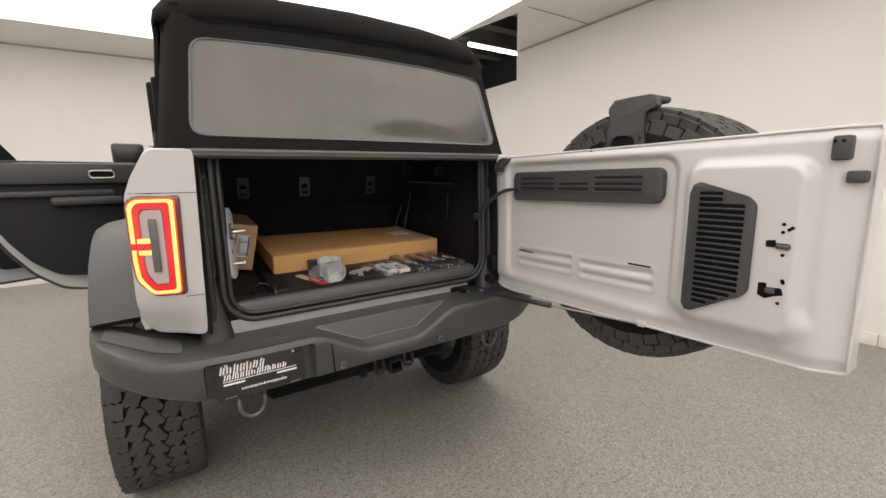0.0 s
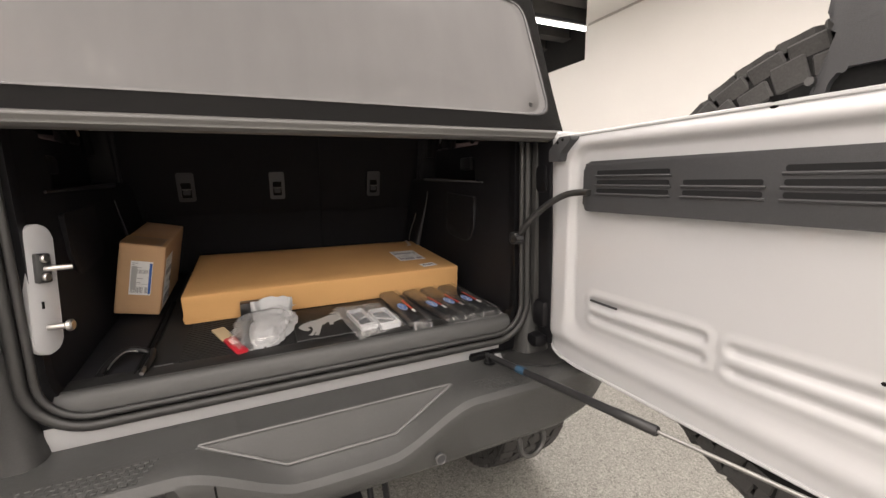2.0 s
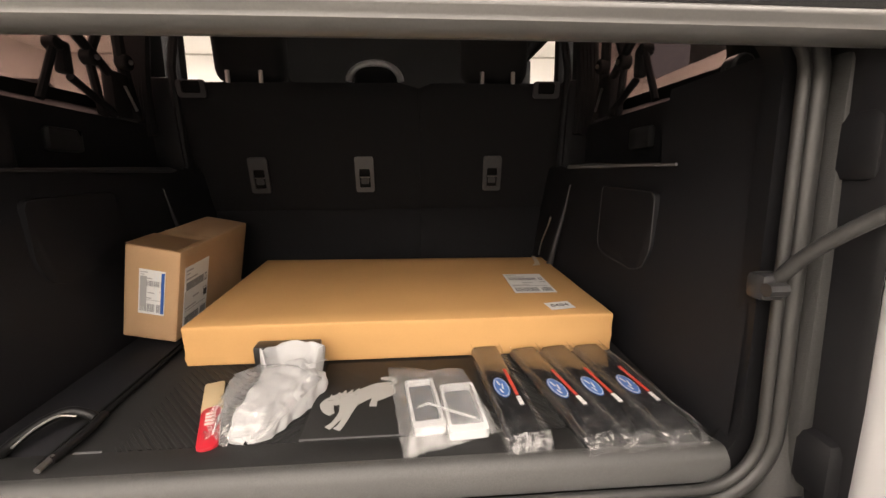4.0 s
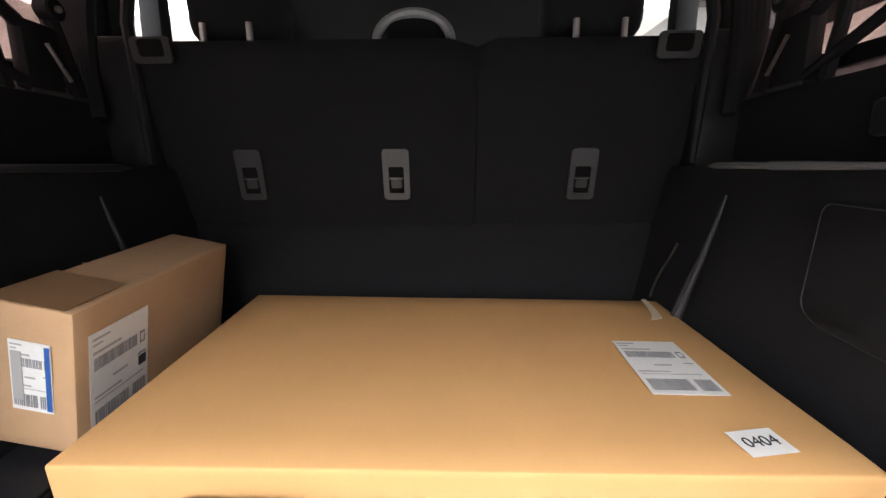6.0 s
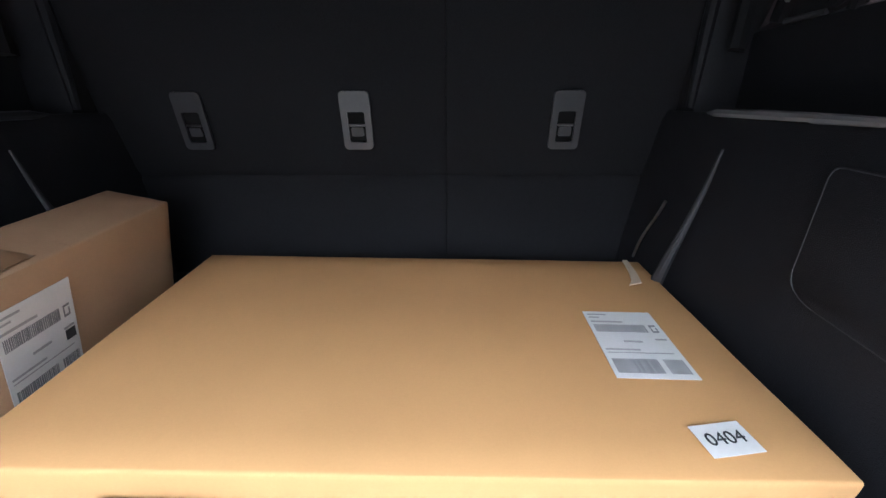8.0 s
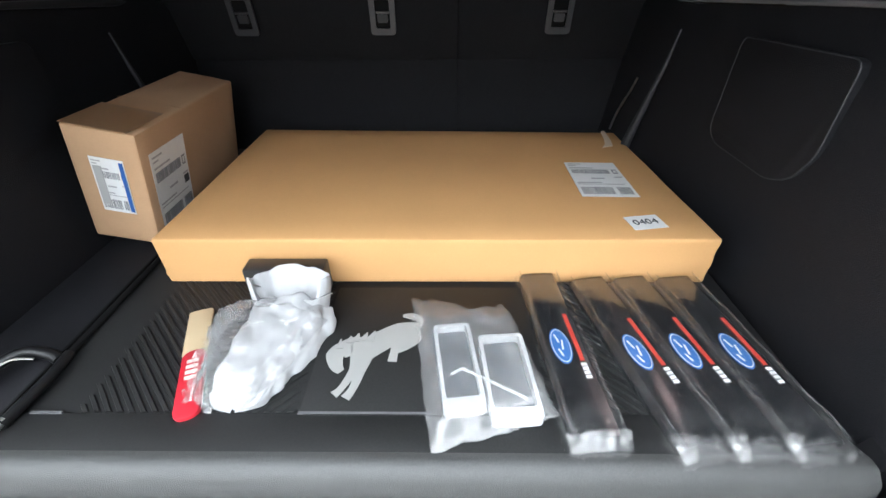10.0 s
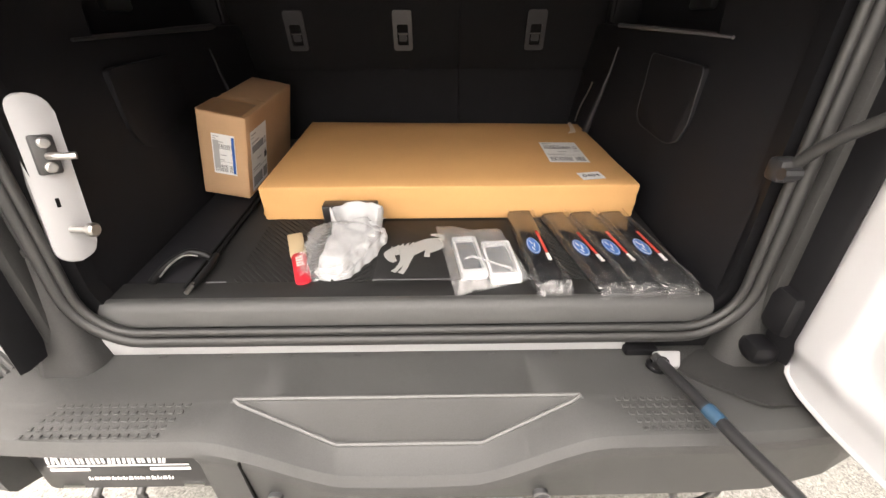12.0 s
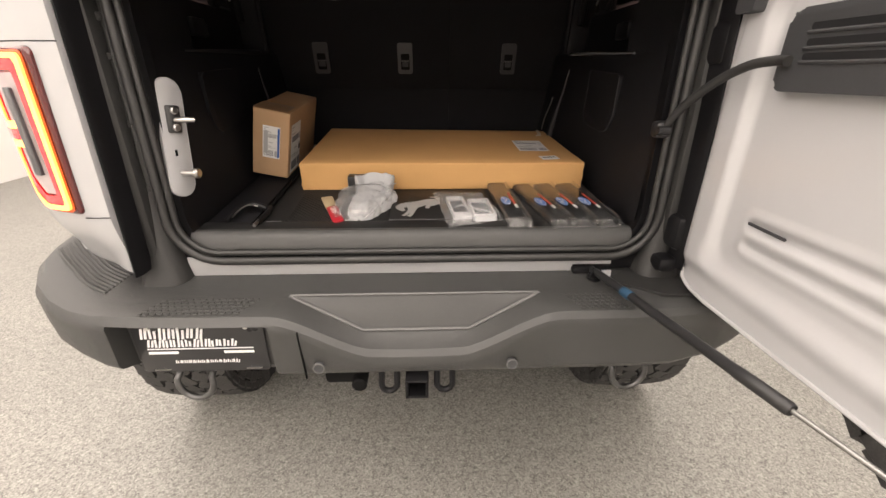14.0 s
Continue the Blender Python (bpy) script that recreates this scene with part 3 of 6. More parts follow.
for s in (1, -1):
    panel = part("corner_panel", corner_panel(s), PAINT, car, "white painted rear corner panel", smooth=35)
    part("flank", flank(s), PAINT, car, "white painted quarter flank")
    b = bmesh.new()
    box((s * 0.603, 0.03, 1.17), (0.05, 0.05, 0.62), 0.01, bm=b)
    box((s * 0.615, -0.02, 1.17), (0.03, 0.06, 0.6), 0.012, bm=b)
    tube([(s * 0.6, -0.012, 0.9), (s * 0.597, -0.016, 1.1), (s * 0.592, -0.018, 1.3), (s * 0.59, -0.012, 1.43)], 0.009, 8, bm=b)
    for z in (0.95, 1.06, 1.2, 1.33, 1.4):
        cyl((s * 0.598, -0.012, z), 0.008, 0.03, "y", 8, 0.002, bm=b)
    part("door_jamb", b, JAMB, car, "satin black tailgate jamb")
    foot = []
    for z, x0, x1, y in ((0.822, 0.552, 0.66, -0.07), (0.85, 0.556, 0.655, -0.062), (0.9, 0.566, 0.648, -0.05), (0.96, 0.575, 0.642, -0.04), (1.04, 0.582, 0.636, -0.032), (1.12, 0.588, 0.63, -0.022)):
        foot.append([(s * x, yy, z) for x, yy in ((x0, 0.04), (x0, y + 0.03), (x0 + 0.008, y + 0.012), (x0 + 0.024, y), (x1 - 0.02, y), (x1, y + 0.012), (x1, 0.04))])
    part("jamb_foot", loft(foot, True, True), JAMB, car, "grey-black moulded foot of the jamb", smooth=60)
    rows = []
    for z in (0.875, 0.95, 1.1, 1.25, 1.4, 1.487):
        xe = 0.618 + 0.017 * (1.487 - z) / 0.615
        rows.append([(s * -(xe - q), y, z) for y, q in ((0.02, 0.001), (-0.05, 0.001), (-0.098, 0.001), (-0.101, 0.006), (-0.09, 0.012), (0.02, 0.014))])
    part("jamb_cover", loft(rows, True, True), BLACKPAINT, car, "satin black jamb cover")
    for z, x0, x1 in ((1.352, 0.622, 0.8), (1.022, 0.632, 0.682)):
        seam = [x0 + (x1 - x0) * k / 8 for k in range(9)]
        part("panel_seam", tube([(-s * x, corner_y(x, z), z) for x in seam], 0.0011, 6), BLACK, panel)
    lampo = rounded([(s * -0.668, 1.345), (s * -0.792, 1.345), (s * -0.816, 1.325), (s * -0.818, 1.13), (s * -0.812, 1.075), (s * -0.765, 1.027), (s * -0.678, 1.03)], 0.014)
    lampo = [(abs(x) * -s, z) for x, z in lampo]

    def face(x, z, d):
        return (x, corner_y(x, max(z, 1.03)) + 0.004 - d, z)

    b = bmesh.new()
    rows = []
    cx, cz = s * -0.745, 1.185
    for f, d in ((1.0, -0.02), (1.0, 0.004), (0.98, 0.009), (0.95, 0.01), (0.91, 0.011), (0.86, 0.011), (0.81, 0.011), (0.75, 0.011), (0.67, 0.011), (0.5, 0.011), (0.02, 0.011)):
        rows.append([face(cx + (x - cx) * f, cz + (z - cz) * f, d) for x, z in lampo])
    loft(rows, True, True, b)
    tail = part("tail_lamp", b, LAMP_SMOKE, car, "lit red and amber tail lamp", smooth=50)

    def lamp_ring(o, i, d0, d1, name, mat, label, gap=False):
        bb = bmesh.new()
        ring_plate(o, i, d1 - d0, lambda u, v, d: face(u, v, d0 + d), bb, 64)
        return part(name, bb, mat, tail, label, smooth=50)

    def scaled(fx, fz, dx=0.0, dz=0.0):
        return [(cx + dx * s + (x - cx) * fx, cz + dz + (z - cz) * fz) for x, z in lampo]

    lamp_ring(scaled(0.82, 0.93, -0.006), scaled(0.665, 0.872, -0.006), 0.012, 0.019, "light_guide", LAMP_GLOW, "glowing amber light tube")
    lamp_ring(scaled(0.655, 0.868, -0.006), scaled(0.42, 0.75, -0.006), 0.012, 0.017, "red_lens", LAMP_RED, "red lens ring")
    b = bmesh.new()
    rows = [[face(x, z, d) for x, z in scaled(f * 0.41, f * 0.745, -0.006)] for f, d in ((1, 0.01), (0.97, 0.0145), (0.02, 0.0145))]
    loft(rows, True, True, b)
    part("reverse_lens", b, LAMP_CLEAR, tail, "clear grey reverse lamp lens")
    bx = cx - 0.004 * s
    bar = rounded([(bx - 0.01, 1.275), (bx + 0.01, 1.275), (bx + 0.009, 1.11), (bx - 0.011, 1.11)], 0.004)
    part("centre_bar", loft([[face(bx + (x - bx) * f, 1.1925 + (z - 1.1925) * (0.97 if f < 1 else 1), d) for x, z in bar] for f, d in ((1.0, 0.012), (1.0, 0.0215), (0.8, 0.0235))], True, True), GREYTRIM, tail)
    lamp_ring(scaled(0.875, 0.96, -0.005), scaled(0.83, 0.935, -0.006), 0.0115, 0.0135, "lamp_edge", LAMP_EDGE, "dim orange lamp edge")
    rows = [[face(-s * a, z, d) for z, d in ((1.179, 0.01), (1.179, 0.0205), (1.199, 0.0205), (1.199, 0.01))] for a in (0.745, 0.765, 0.778, 0.788, 0.796, 0.804, 0.812)]
    part("lens_bridge", loft(rows, True, True), LAMP_RED, tail)
    for z0, z1 in ((1.164, 1.178), (1.2, 1.214)):
        rows = [[face(-s * a, z, d) for z, d in ((z0, 0.01), (z0, 0.0195), (z1, 0.0195), (z1, 0.01))] for a in (0.757, 0.766, 0.775, 0.784, 0.793)]
        part("light_arm", loft(rows, True, True), LAMP_GLOW, tail)

# white sill and black scuff strips
b = bmesh.new()
rows = []
for x in (-0.56, -0.55, -0.3, 0.0, 0.3, 0.4):
    rows.append([(x, -0.01, 0.83), (x, -0.0135, 0.836), (x, -0.0145, 0.86), (x, -0.0138, 0.884), (x, 0.05, 0.886), (x, 0.05, 0.832)])
loft(rows, True, True, b)
rows = [[(x, -0.01, 0.85), (x, -0.0138, 0.853), (x, -0.014, 0.884), (x, 0.05, 0.886), (x, 0.05, 0.85)] for x in (0.4, 0.41, 0.5)]
loft(rows, True, True, b)
part("sill", b, PAINT, car, "white painted sill strip under the opening")
for x in (-0.46, -0.34, -0.22, -0.1, 0.03, 0.15, 0.27):
    part("sill_clip", box((x, -0.0185, 0.8345), (0.014, 0.005, 0.003), 0.001), PLASTIC, car)
part("sill_notch", box((0.427, -0.016, 0.84), (0.06, 0.03, 0.016), 0.004), BLACKPAINT, car)


# weatherstrip round the opening
def opening_line(grow, y, low=0.905, top=1.535):
    pts = []
    for x, z in rrect(-0.552 - grow, low - grow, 0.566 + grow, top + grow, 0.085 + grow, 8):
        pts.append((x, y + 0.012 * (z - low) + 0.26 * max(0, z - 1.46), z))
    return pts


b = bmesh.new()
tube(opening_line(0.0, -0.034), 0.0072, 10, True, b)
tube(opening_line(0.0225, -0.03), 0.0115, 10, True, b)
part("weatherstrip", b, RUBBER, car, "black rubber tailgate weatherstrip")
b = bmesh.new()
ring_plate([(-0.625, 1.575), (-0.625, 0.84), (0.64, 0.84), (0.64, 1.575)], [(x, z) for x, _, z in opening_line(-0.012, 0)], -0.03, lambda u, v, d: (u, -0.012 - d + 0.24 * max(0, v - 1.47), v), b, 72)
part("opening_frame", b, BLACKPAINT, car, "satin black body opening frame")

# header rail above the opening
b = bmesh.new()
rows = []
for k in range(15):
    x = -0.628 + 1.268 * k / 14
    bow = 0.012 * (x / 0.63) ** 2
    rows.append([(x, bow + y, z) for y, z in ((-0.03, 1.478), (-0.085, 1.46), (-0.098, 1.458), (-0.108, 1.462), (-0.114, 1.468), (-0.113, 1.474), (-0.117, 1.479), (-0.116, 1.484), (-0.108, 1.489), (-0.03, 1.494))])
loft(rows, True, True, b)
part("header_rail", b, HEADER, car, "grey plastic header rail above the opening", smooth=50)


# soft top
def rear_y(x, z):
    return -0.108 + 0.02 * (abs(x) / 0.62) ** 2.4 + 0.29 * (z - 1.49)


def top_skin(u, v, d):
    """The rear panel, wrapped round its rounded corners and leaning inwards with height."""
    e = max(0.0, abs(u) - 0.615)
    side = (min(abs(u), 0.615) + 0.1 * math.sin(e / 0.1) - 0.13 * (v - 1.487) * min(1, e / 0.1)) * (1 if u > 0 else -1)
    return (side, rear_y(min(abs(u), 0.62), v) + 0.1 * (1 - math.cos(e / 0.1)) + d, v)


top_out = [(-0.76, 1.487), (-0.76, 1.96), (0.76, 1.96), (0.76, 1.487)]
win = rounded([(-0.616, 1.531), (0.62, 1.531), (0.578, 1.84), (0.3, 1.857), (0.0, 1.863), (-0.3, 1.86), (-0.582, 1.85)], 0.05, 6)
b = bmesh.new()
ring_plate(top_out, win, 0.014, top_skin, b, 140)
top_panel = part("soft_top_back", b, FABRIC, car, "black fabric soft top rear panel", smooth=60)
wc = (0.005, 1.688)
rows = []
for f in (1.012, 1.0, 0.985, 0.96, 0.92, 0.86, 0.78, 0.68, 0.56, 0.42, 0.28, 0.14, 0.01):
    row = []
    for x, z in even_ring(win, 160):
        x, z = wc[0] + (x - wc[0]) * f, wc[1] + (z - wc[1]) * f
        rim = smoothstep(1.0, 0.3, f)
        puff = rim * (0.016 * (1 - smoothstep(0.12, 0.66, abs(x))) + 0.0035 * math.sin(9 * x + 0.6) + 0.0015 * math.sin(23 * x))
        x, y, z = top_skin(x, z, 0.0)
        row.append((x, y + (0.002 if f < 1 else -0.002) - puff, z))
    rows.append(row)
b = loft(rows, True)
bmesh.ops.contextual_create(b, geom=[e for e in b.edges if e.is_boundary and abs(e.verts[0].co.x) < 0.05 and abs(e.verts[0].co.z - wc[1]) < 0.05])
part("rear_window", b, VINYL, top_panel, "grey tinted soft rear window", smooth=80)
part("window_hem", tube([top_skin(x, z, -0.001) for x, z in win], 0.003, 6, True), MIDBEZEL, top_panel)
part("window_catch", box((0.56, rear_y(0.56, 1.556) + 0.001, 1.556), (0.012, 0.003, 0.014), 0.0015, m=pose(0, 0, 0, 16, 0, 0)), SMOOTH_BLACK, top_panel)

ROOF = ((0.684, 1.9), (0.688, 1.925), (0.68, 1.965), (0.645, 2.005), (0.55, 2.034), (0.3, 2.056), (0, 2.062))
profile = [(-x, z) for x, z in ROOF] + [(x, z) for x, z in ROOF[-2::-1]]
rows = []
for y, f in ((0.0, 0.0), (-0.013, 0.06), (-0.018, 0.2), (-0.01, 0.45), (0.016, 0.72), (0.055, 0.9), (0.11, 1.0), (0.3, 1.0), (0.6, 0.985), (0.9, 1.0), (1.3, 1.0), (1.8, 1.0), (2.3, 1.0), (2.55, 0.8)):
    fall = 0.08 * smoothstep(1.6, 2.5, y)
    row = []
    for x, z in profile:
        hem = 1.9 + 0.028 * (1 - (x / 0.68) ** 2)
        low = min(z, hem)
        z = low + (z - low) * f - fall
        if y > 0.88:
            z = max(z, 1.905)
        corner = 0.06 * smoothstep(0.55, 0.68, abs(x)) ** 2 if y < 0.2 else 0
        sag = 0.006 * noise.noise(Vector((x * 3.1, y * 4, 1.0))) + 0.0025 * noise.noise(Vector((x * 9, y * 13, 4.0)))
        row.append((x * (1 - 0.012 * (1 - f)), y + 0.018 + corner + (0.02 * (abs(x) / 0.7) ** 2 if y < 0.1 else 0), z + sag))
    rows.append(row)
inner = [[(x * 0.97, y + 0.01, z - 0.02) for x, y, z in r] for r in rows]
b = loft(rows)
loft(inner, bm=b)
part("soft_top_roof", b, FABRIC, car, "black fabric soft top roof", smooth=70)
for s in (1, -1):
    b = bmesh.new()
    ring_plate([(0.01, 1.487), (0.88, 1.487), (0.88, 1.93), (0.15, 1.93)], rounded([(0.27, 1.535), (0.83, 1.55), (0.83, 1.82), (0.33, 1.82)], 0.03), 0.012, lambda u, v, d: (s * (0.715 - d - 0.08 * (v - 1.487)), u, v), b, 64)
    side_top = part("soft_top_side", b, FABRIC, car, "black fabric soft top side panel")
    pane = rounded([(0.26, 1.525), (0.84, 1.54), (0.84, 1.83), (0.32, 1.83)], 0.03)
    part("side_window", loft([[(s * (0.709 - 0.08 * (z - 1.487)), cy_ + (y - cy_) * f, 1.68 + (z - 1.68) * f) for y, z in pane] for cy_ in (0.56,) for f in (1.0, 0.02)], True, True), TINT, side_top, "pinkish tinted soft side window")
    # folding frame inside the top
    b = bmesh.new()
    for pts, r in (([(0.66, 0.74, 1.5), (0.655, 0.69, 1.64), (0.64, 0.66, 1.82)], 0.014), ([(0.655, 0.6, 1.49), (0.65, 0.57, 1.62), (0.64, 0.66, 1.8)], 0.01),
                   ([(0.655, 0.7, 1.56), (0.645, 0.5, 1.68), (0.63, 0.3, 1.8)], 0.0115), ([(0.65, 0.42, 1.5), (0.645, 0.47, 1.62), (0.635, 0.46, 1.8)], 0.008), ([(0.65, 0.64, 1.5), (0.645, 0.5, 1.56)], 0.009)):
        tube([(s * x, y, z) for x, y, z in pts], r, 8, bm=b)
    for y, z, d in ((0.57, 1.62, 0.018), (0.69, 1.64, 0.02), (0.47, 1.62, 0.014)):
        cyl((s * 0.648, y, z), d, 0.03, "x", 12, 0.003, bm=b)
    box((s * 0.655, 0.66, 1.55), (0.03, 0.07, 0.12), 0.01, bm=b)
    box((s * 0.655, 0.5, 1.6), (0.025, 0.03, 0.07), 0.008, bm=b)
    link = part("top_linkage", b, WEBBING, car, "black folding soft top linkage")
    # Bright steel bits added as small highlights on the black linkage.
    for y, z in ((0.57, 1.62), (0.69, 1.64)):
        part("linkage_pin_glint", cyl((s * 0.631, y, z), 0.006, 0.008, "x", 10, 0.001), STEEL, link)
    part("linkage_glint", tube([(s * 0.636, 0.7, 1.52), (s * 0.634, 0.66, 1.575)], 0.0035, 8), STEEL, link)
    b = bmesh.new()
    for k in range(5):
        u = (0.6 if s > 0 else 0.625) + 0.012 * k
        tube(spline([(s * u, 0.74 + 0.018 * k, 1.46), (s * (u + 0.01 - 0.002 * k), 0.75, 1.6), (s * u, 0.78, 1.84)], 5), 0.013, 7, bm=b)
    part("seat_belt", b, WEBBING, car, "hanging black seat belt and curtain")
    b = bmesh.new()
    box((s * (0.672 if s > 0 else 0.7), 0.9, 1.69), (0.05, 0.07, 0.4), 0.012, bm=b)
    box((s * (0.672 if s > 0 else 0.722), 1.08, 1.69), (0.06, 0.05, 0.42), 0.012, bm=b)
    box((s * 0.68, 1.68, 1.64), (0.05, 0.09, 0.56), 0.012, bm=b)
    box((s * 0.79, 1.68, 1.05), (0.07, 0.12, 0.75), 0.015, bm=b)
    box((s * 0.79, 0.9, 1.05), (0.06, 0.1, 0.8), 0.015, bm=b)
    box((s * 0.65, 1.7, 1.925), (0.05, 1.7, 0.04), 0.012, bm=b)
    part("pillar", b, WEBBING, car, "black door pillar and roof rail")
    # wheel-arch flare
    rows = []
    for k in range(19):
        a = radians(-25 + 181 * k / 18)
        ry, rz = 0.54, 0.52
        cy, cz = 0.66, 0.69
        row = []
        for x, off in ((0.8, 0.03), (0.86, 0.025), (0.95, 0.005), (0.98, -0.015), (0.986, -0.04), (0.98, -0.075), (0.95, -0.085), (0.8, -0.085)):
            row.append((s * x, cy + (ry + off) * math.cos(a), cz + (rz + off) * math.sin(a)))
        rows.append(row)
    part("wheel_flare", loft(rows, True, True), PLASTIC, car, "black plastic wheel-arch flare")
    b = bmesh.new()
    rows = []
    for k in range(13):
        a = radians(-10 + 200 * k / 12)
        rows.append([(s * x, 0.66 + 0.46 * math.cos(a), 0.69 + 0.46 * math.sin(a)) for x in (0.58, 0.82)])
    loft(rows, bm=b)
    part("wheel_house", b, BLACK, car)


# wheels
def wheel(r=0.435, w=0.285):
    """Outer face along +x; returns tyre, blocks, rim."""
    prof = [(-0.5, 0.62), (-0.53, 0.72), (-0.53, 0.84), (-0.5, 0.92), (-0.44, 0.952), (-0.3, 0.96), (0, 0.962), (0.3, 0.96), (0.44, 0.952), (0.5, 0.92), (0.53, 0.84), (0.53, 0.72), (0.5, 0.62)]
    rows = []
    for k in range(64):
        a = 2 * math.pi * k / 64
        rows.append([(x * w, rr * r * math.cos(a), rr * r * math.sin(a)) for x, rr in prof])
    rows.append(rows[0])
    t = loft(rows)
    bmesh.ops.remove_doubles(t, verts=t.verts, dist=1e-6)
    blocks = []
    rnd = random.Random(4)
    n = 42
    for k in range(n):
        for lane, (x0, wd, ln, turn) in enumerate(((-0.40, 0.165, 0.05, 6), (-0.205, 0.15, 0.05, -24), (0.0, 0.15, 0.048, 28), (0.205, 0.15, 0.05, -24), (0.40, 0.165, 0.05, -6))):
            a = 2 * math.pi * (k + (0.5 if lane % 2 else 0) + rnd.uniform(-0.06, 0.06)) / n
            tall = (k + lane) % 2
            key = ("shoulder" if lane in (0, 4) else "centre", tall)
            tip = {0: -7, 4: 7}.get(lane, 0)
            m = Matrix.Rotation(a, 4, "X") @ Matrix.Translation((x0 * w, 0, (0.952 if tip else 0.96) * r)) @ pose(0, 0, 0, 0, tip, turn)
            blocks.append((key, wd * w * 1.08, ln * (1.2 if tall else 1.12), m))
        for sx in (-1, 1):
            a = 2 * math.pi * (k + 0.25) / n
            blocks.append((("lug", k % 2), 0, 0, Matrix.Rotation(a, 4, "X") @ Matrix.Translation((sx * 0.503 * w, 0, 0.928 * r)) @ pose(0, 0, 0, 0, sx * 9, 0)))
            a = 2 * math.pi * (k + 0.75) / n
            blocks.append((("side_lug", k % 2), 0, 0, Matrix.Rotation(a, 4, "X") @ Matrix.Translation((sx * 0.528 * w, 0, 0.842 * r))))
    rim = bmesh.new()
    rp = [(0.5, 0.63), (0.47, 0.6), (0.3, 0.585), (-0.3, 0.585), (-0.47, 0.6), (-0.5, 0.63)]
    rows = []
    for k in range(40):
        a = 2 * math.pi * k / 40
        rows.append([(x * w, rr * r * math.cos(a), rr * r * math.sin(a)) for x, rr in rp])
    rows.append(rows[0])
    loft(rows, bm=rim)
    for k in range(6):
        m = Matrix.Rotation(2 * math.pi * k / 6, 4, "X")
        merge(rim, box((0.1, 0, 0.15), (0.03, 0.06, 0.24), 0.01), m)
    cyl((0.1, 0, 0), 0.075, 0.06, "x", 24, 0.008, bm=rim)
    return t, blocks, rim


BLOCKS = {}


def block_mesh(key, wd, ln):
    if key not in BLOCKS:
        if key[0] == "side_lug":
            b = box((0, 0, 0.004 * key[1]), (0.008, 0.05, 0.034 + 0.012 * key[1]), 0.003, seg=1)
        elif key[0] == "lug":
            b = box((0, 0, -0.012 - 0.006 * key[1]), (0.009, 0.055, 0.05 + 0.014 * key[1]), 0.003, seg=1)
        else:
            f = 1 if key[1] else -1
            b = prism([(wd * px, ln * py * f) for px, py in ((-0.58, -0.4), (-0.26, -0.58), (-0.04, -0.46), (0.2, -0.58), (0.58, -0.44), (0.54, 0.05), (0.62, 0.4), (0.24, 0.6), (0.02, 0.44), (-0.22, 0.58), (-0.58, 0.44), (-0.52, 0.0))[::f]], 0.018)
        me = bpy.data.meshes.new("tread_block")
        b.to_mesh(me)
        b.free()
        me.materials.append(TYRE)
        BLOCKS[key] = me
    return BLOCKS[key]


def put_wheel(name, m, label):
    t, bl, rm = wheel()
    for g in (t, rm):
        g.transform(m)
    ty = part(name, t, TYRE_SHADE, car, label, smooth=50)
    for key, wd, ln, bm_ in bl:
        ob = new("side_lug" if "lug" in key[0] else "tread_block", block_mesh(key, wd, ln))
        ob.parent = ty
        ob.matrix_local = m @ bm_
    part("rim", rm, SMOOTH_BLACK, ty, "black alloy rim")


for s in (1, -1):
    turn = Matrix.Identity(4) if s > 0 else Matrix.Rotation(math.pi, 4, "Z")
    for y in (0.66, 3.55):
        put_wheel("wheel", Matrix.Translation((s * 0.845, y, 0.436)) @ turn @ Matrix.Scale(1.02, 4), "off-road tyre on black rim")
part("axle", cyl((0, 0.66, 0.42), 0.05, 1.5, "x", 16), SMOOTH_BLACK, car)
# Unseen underside masses, widened and added to darken the ground below the bumper.
b = bmesh.new()
box((0, 2.2, 0.5), (1.34, 3.7, 0.16), 0.03, bm=b)
box((0, 0.75, 0.74), (1.3, 1.1, 0.1), 0.03, bm=b)
part("underbody", b, BLACK, car)
b = cyl((0.0, 0.2, 0.55), 0.11, 0.9, "x", 20, 0.03)
tube(spline([(0.45, 0.2, 0.55), (0.56, 0.24, 0.54), (0.58, 0.5, 0.56), (0.5, 0.9, 0.5)], 5), 0.03, 8, bm=b)
part("shade_muffler", b, BLACK, car, "unseen dark muffler shape added to shade the ground")
b = cyl((0, 0.66, 0.4), 0.13, 0.26, "x", 18, 0.05)
for sx in (-1, 1):
    tube([(sx * 0.52, 0.62, 0.44), (sx * 0.5, 0.55, 0.78)], 0.028, 8, bm=b)
    box((sx * 0.5, 0.8, 0.62), (0.07, 1.5, 0.11), 0.02, bm=b)
part("shade_axle_housing", b, BLACK, car)

# front of the body
b = bmesh.new()
rows = []
for y, hz in ((1.7, 1.4), (2.3, 1.42), (2.55, 1.44), (2.9, 1.38), (3.6, 1.33), (3.95, 1.27)):
    rows.append([(-0.8, y, 0.62), (-0.84, y, 0.8), (-0.84, y, 1.2), (-0.8, y, hz - 0.04), (-0.72, y, hz), (0.72, y, hz), (0.8, y, hz - 0.04), (0.84, y, 1.2), (0.84, y, 0.8), (0.8, y, 0.62)])
loft(rows[2:], True, True, b)
for s in (-1, 1):
    box((s * 0.8, 1.3, 0.7), (0.08, 1.9, 0.16), 0.02, bm=b)
part("front_body", b, PAINT, car, "white painted hood and fenders")
b = bmesh.new()
for s in (-1, 1):
    tube([(s * 0.72, 2.85, 1.42), (s * 0.66, 2.5, 1.93)], 0.035, 8, bm=b)
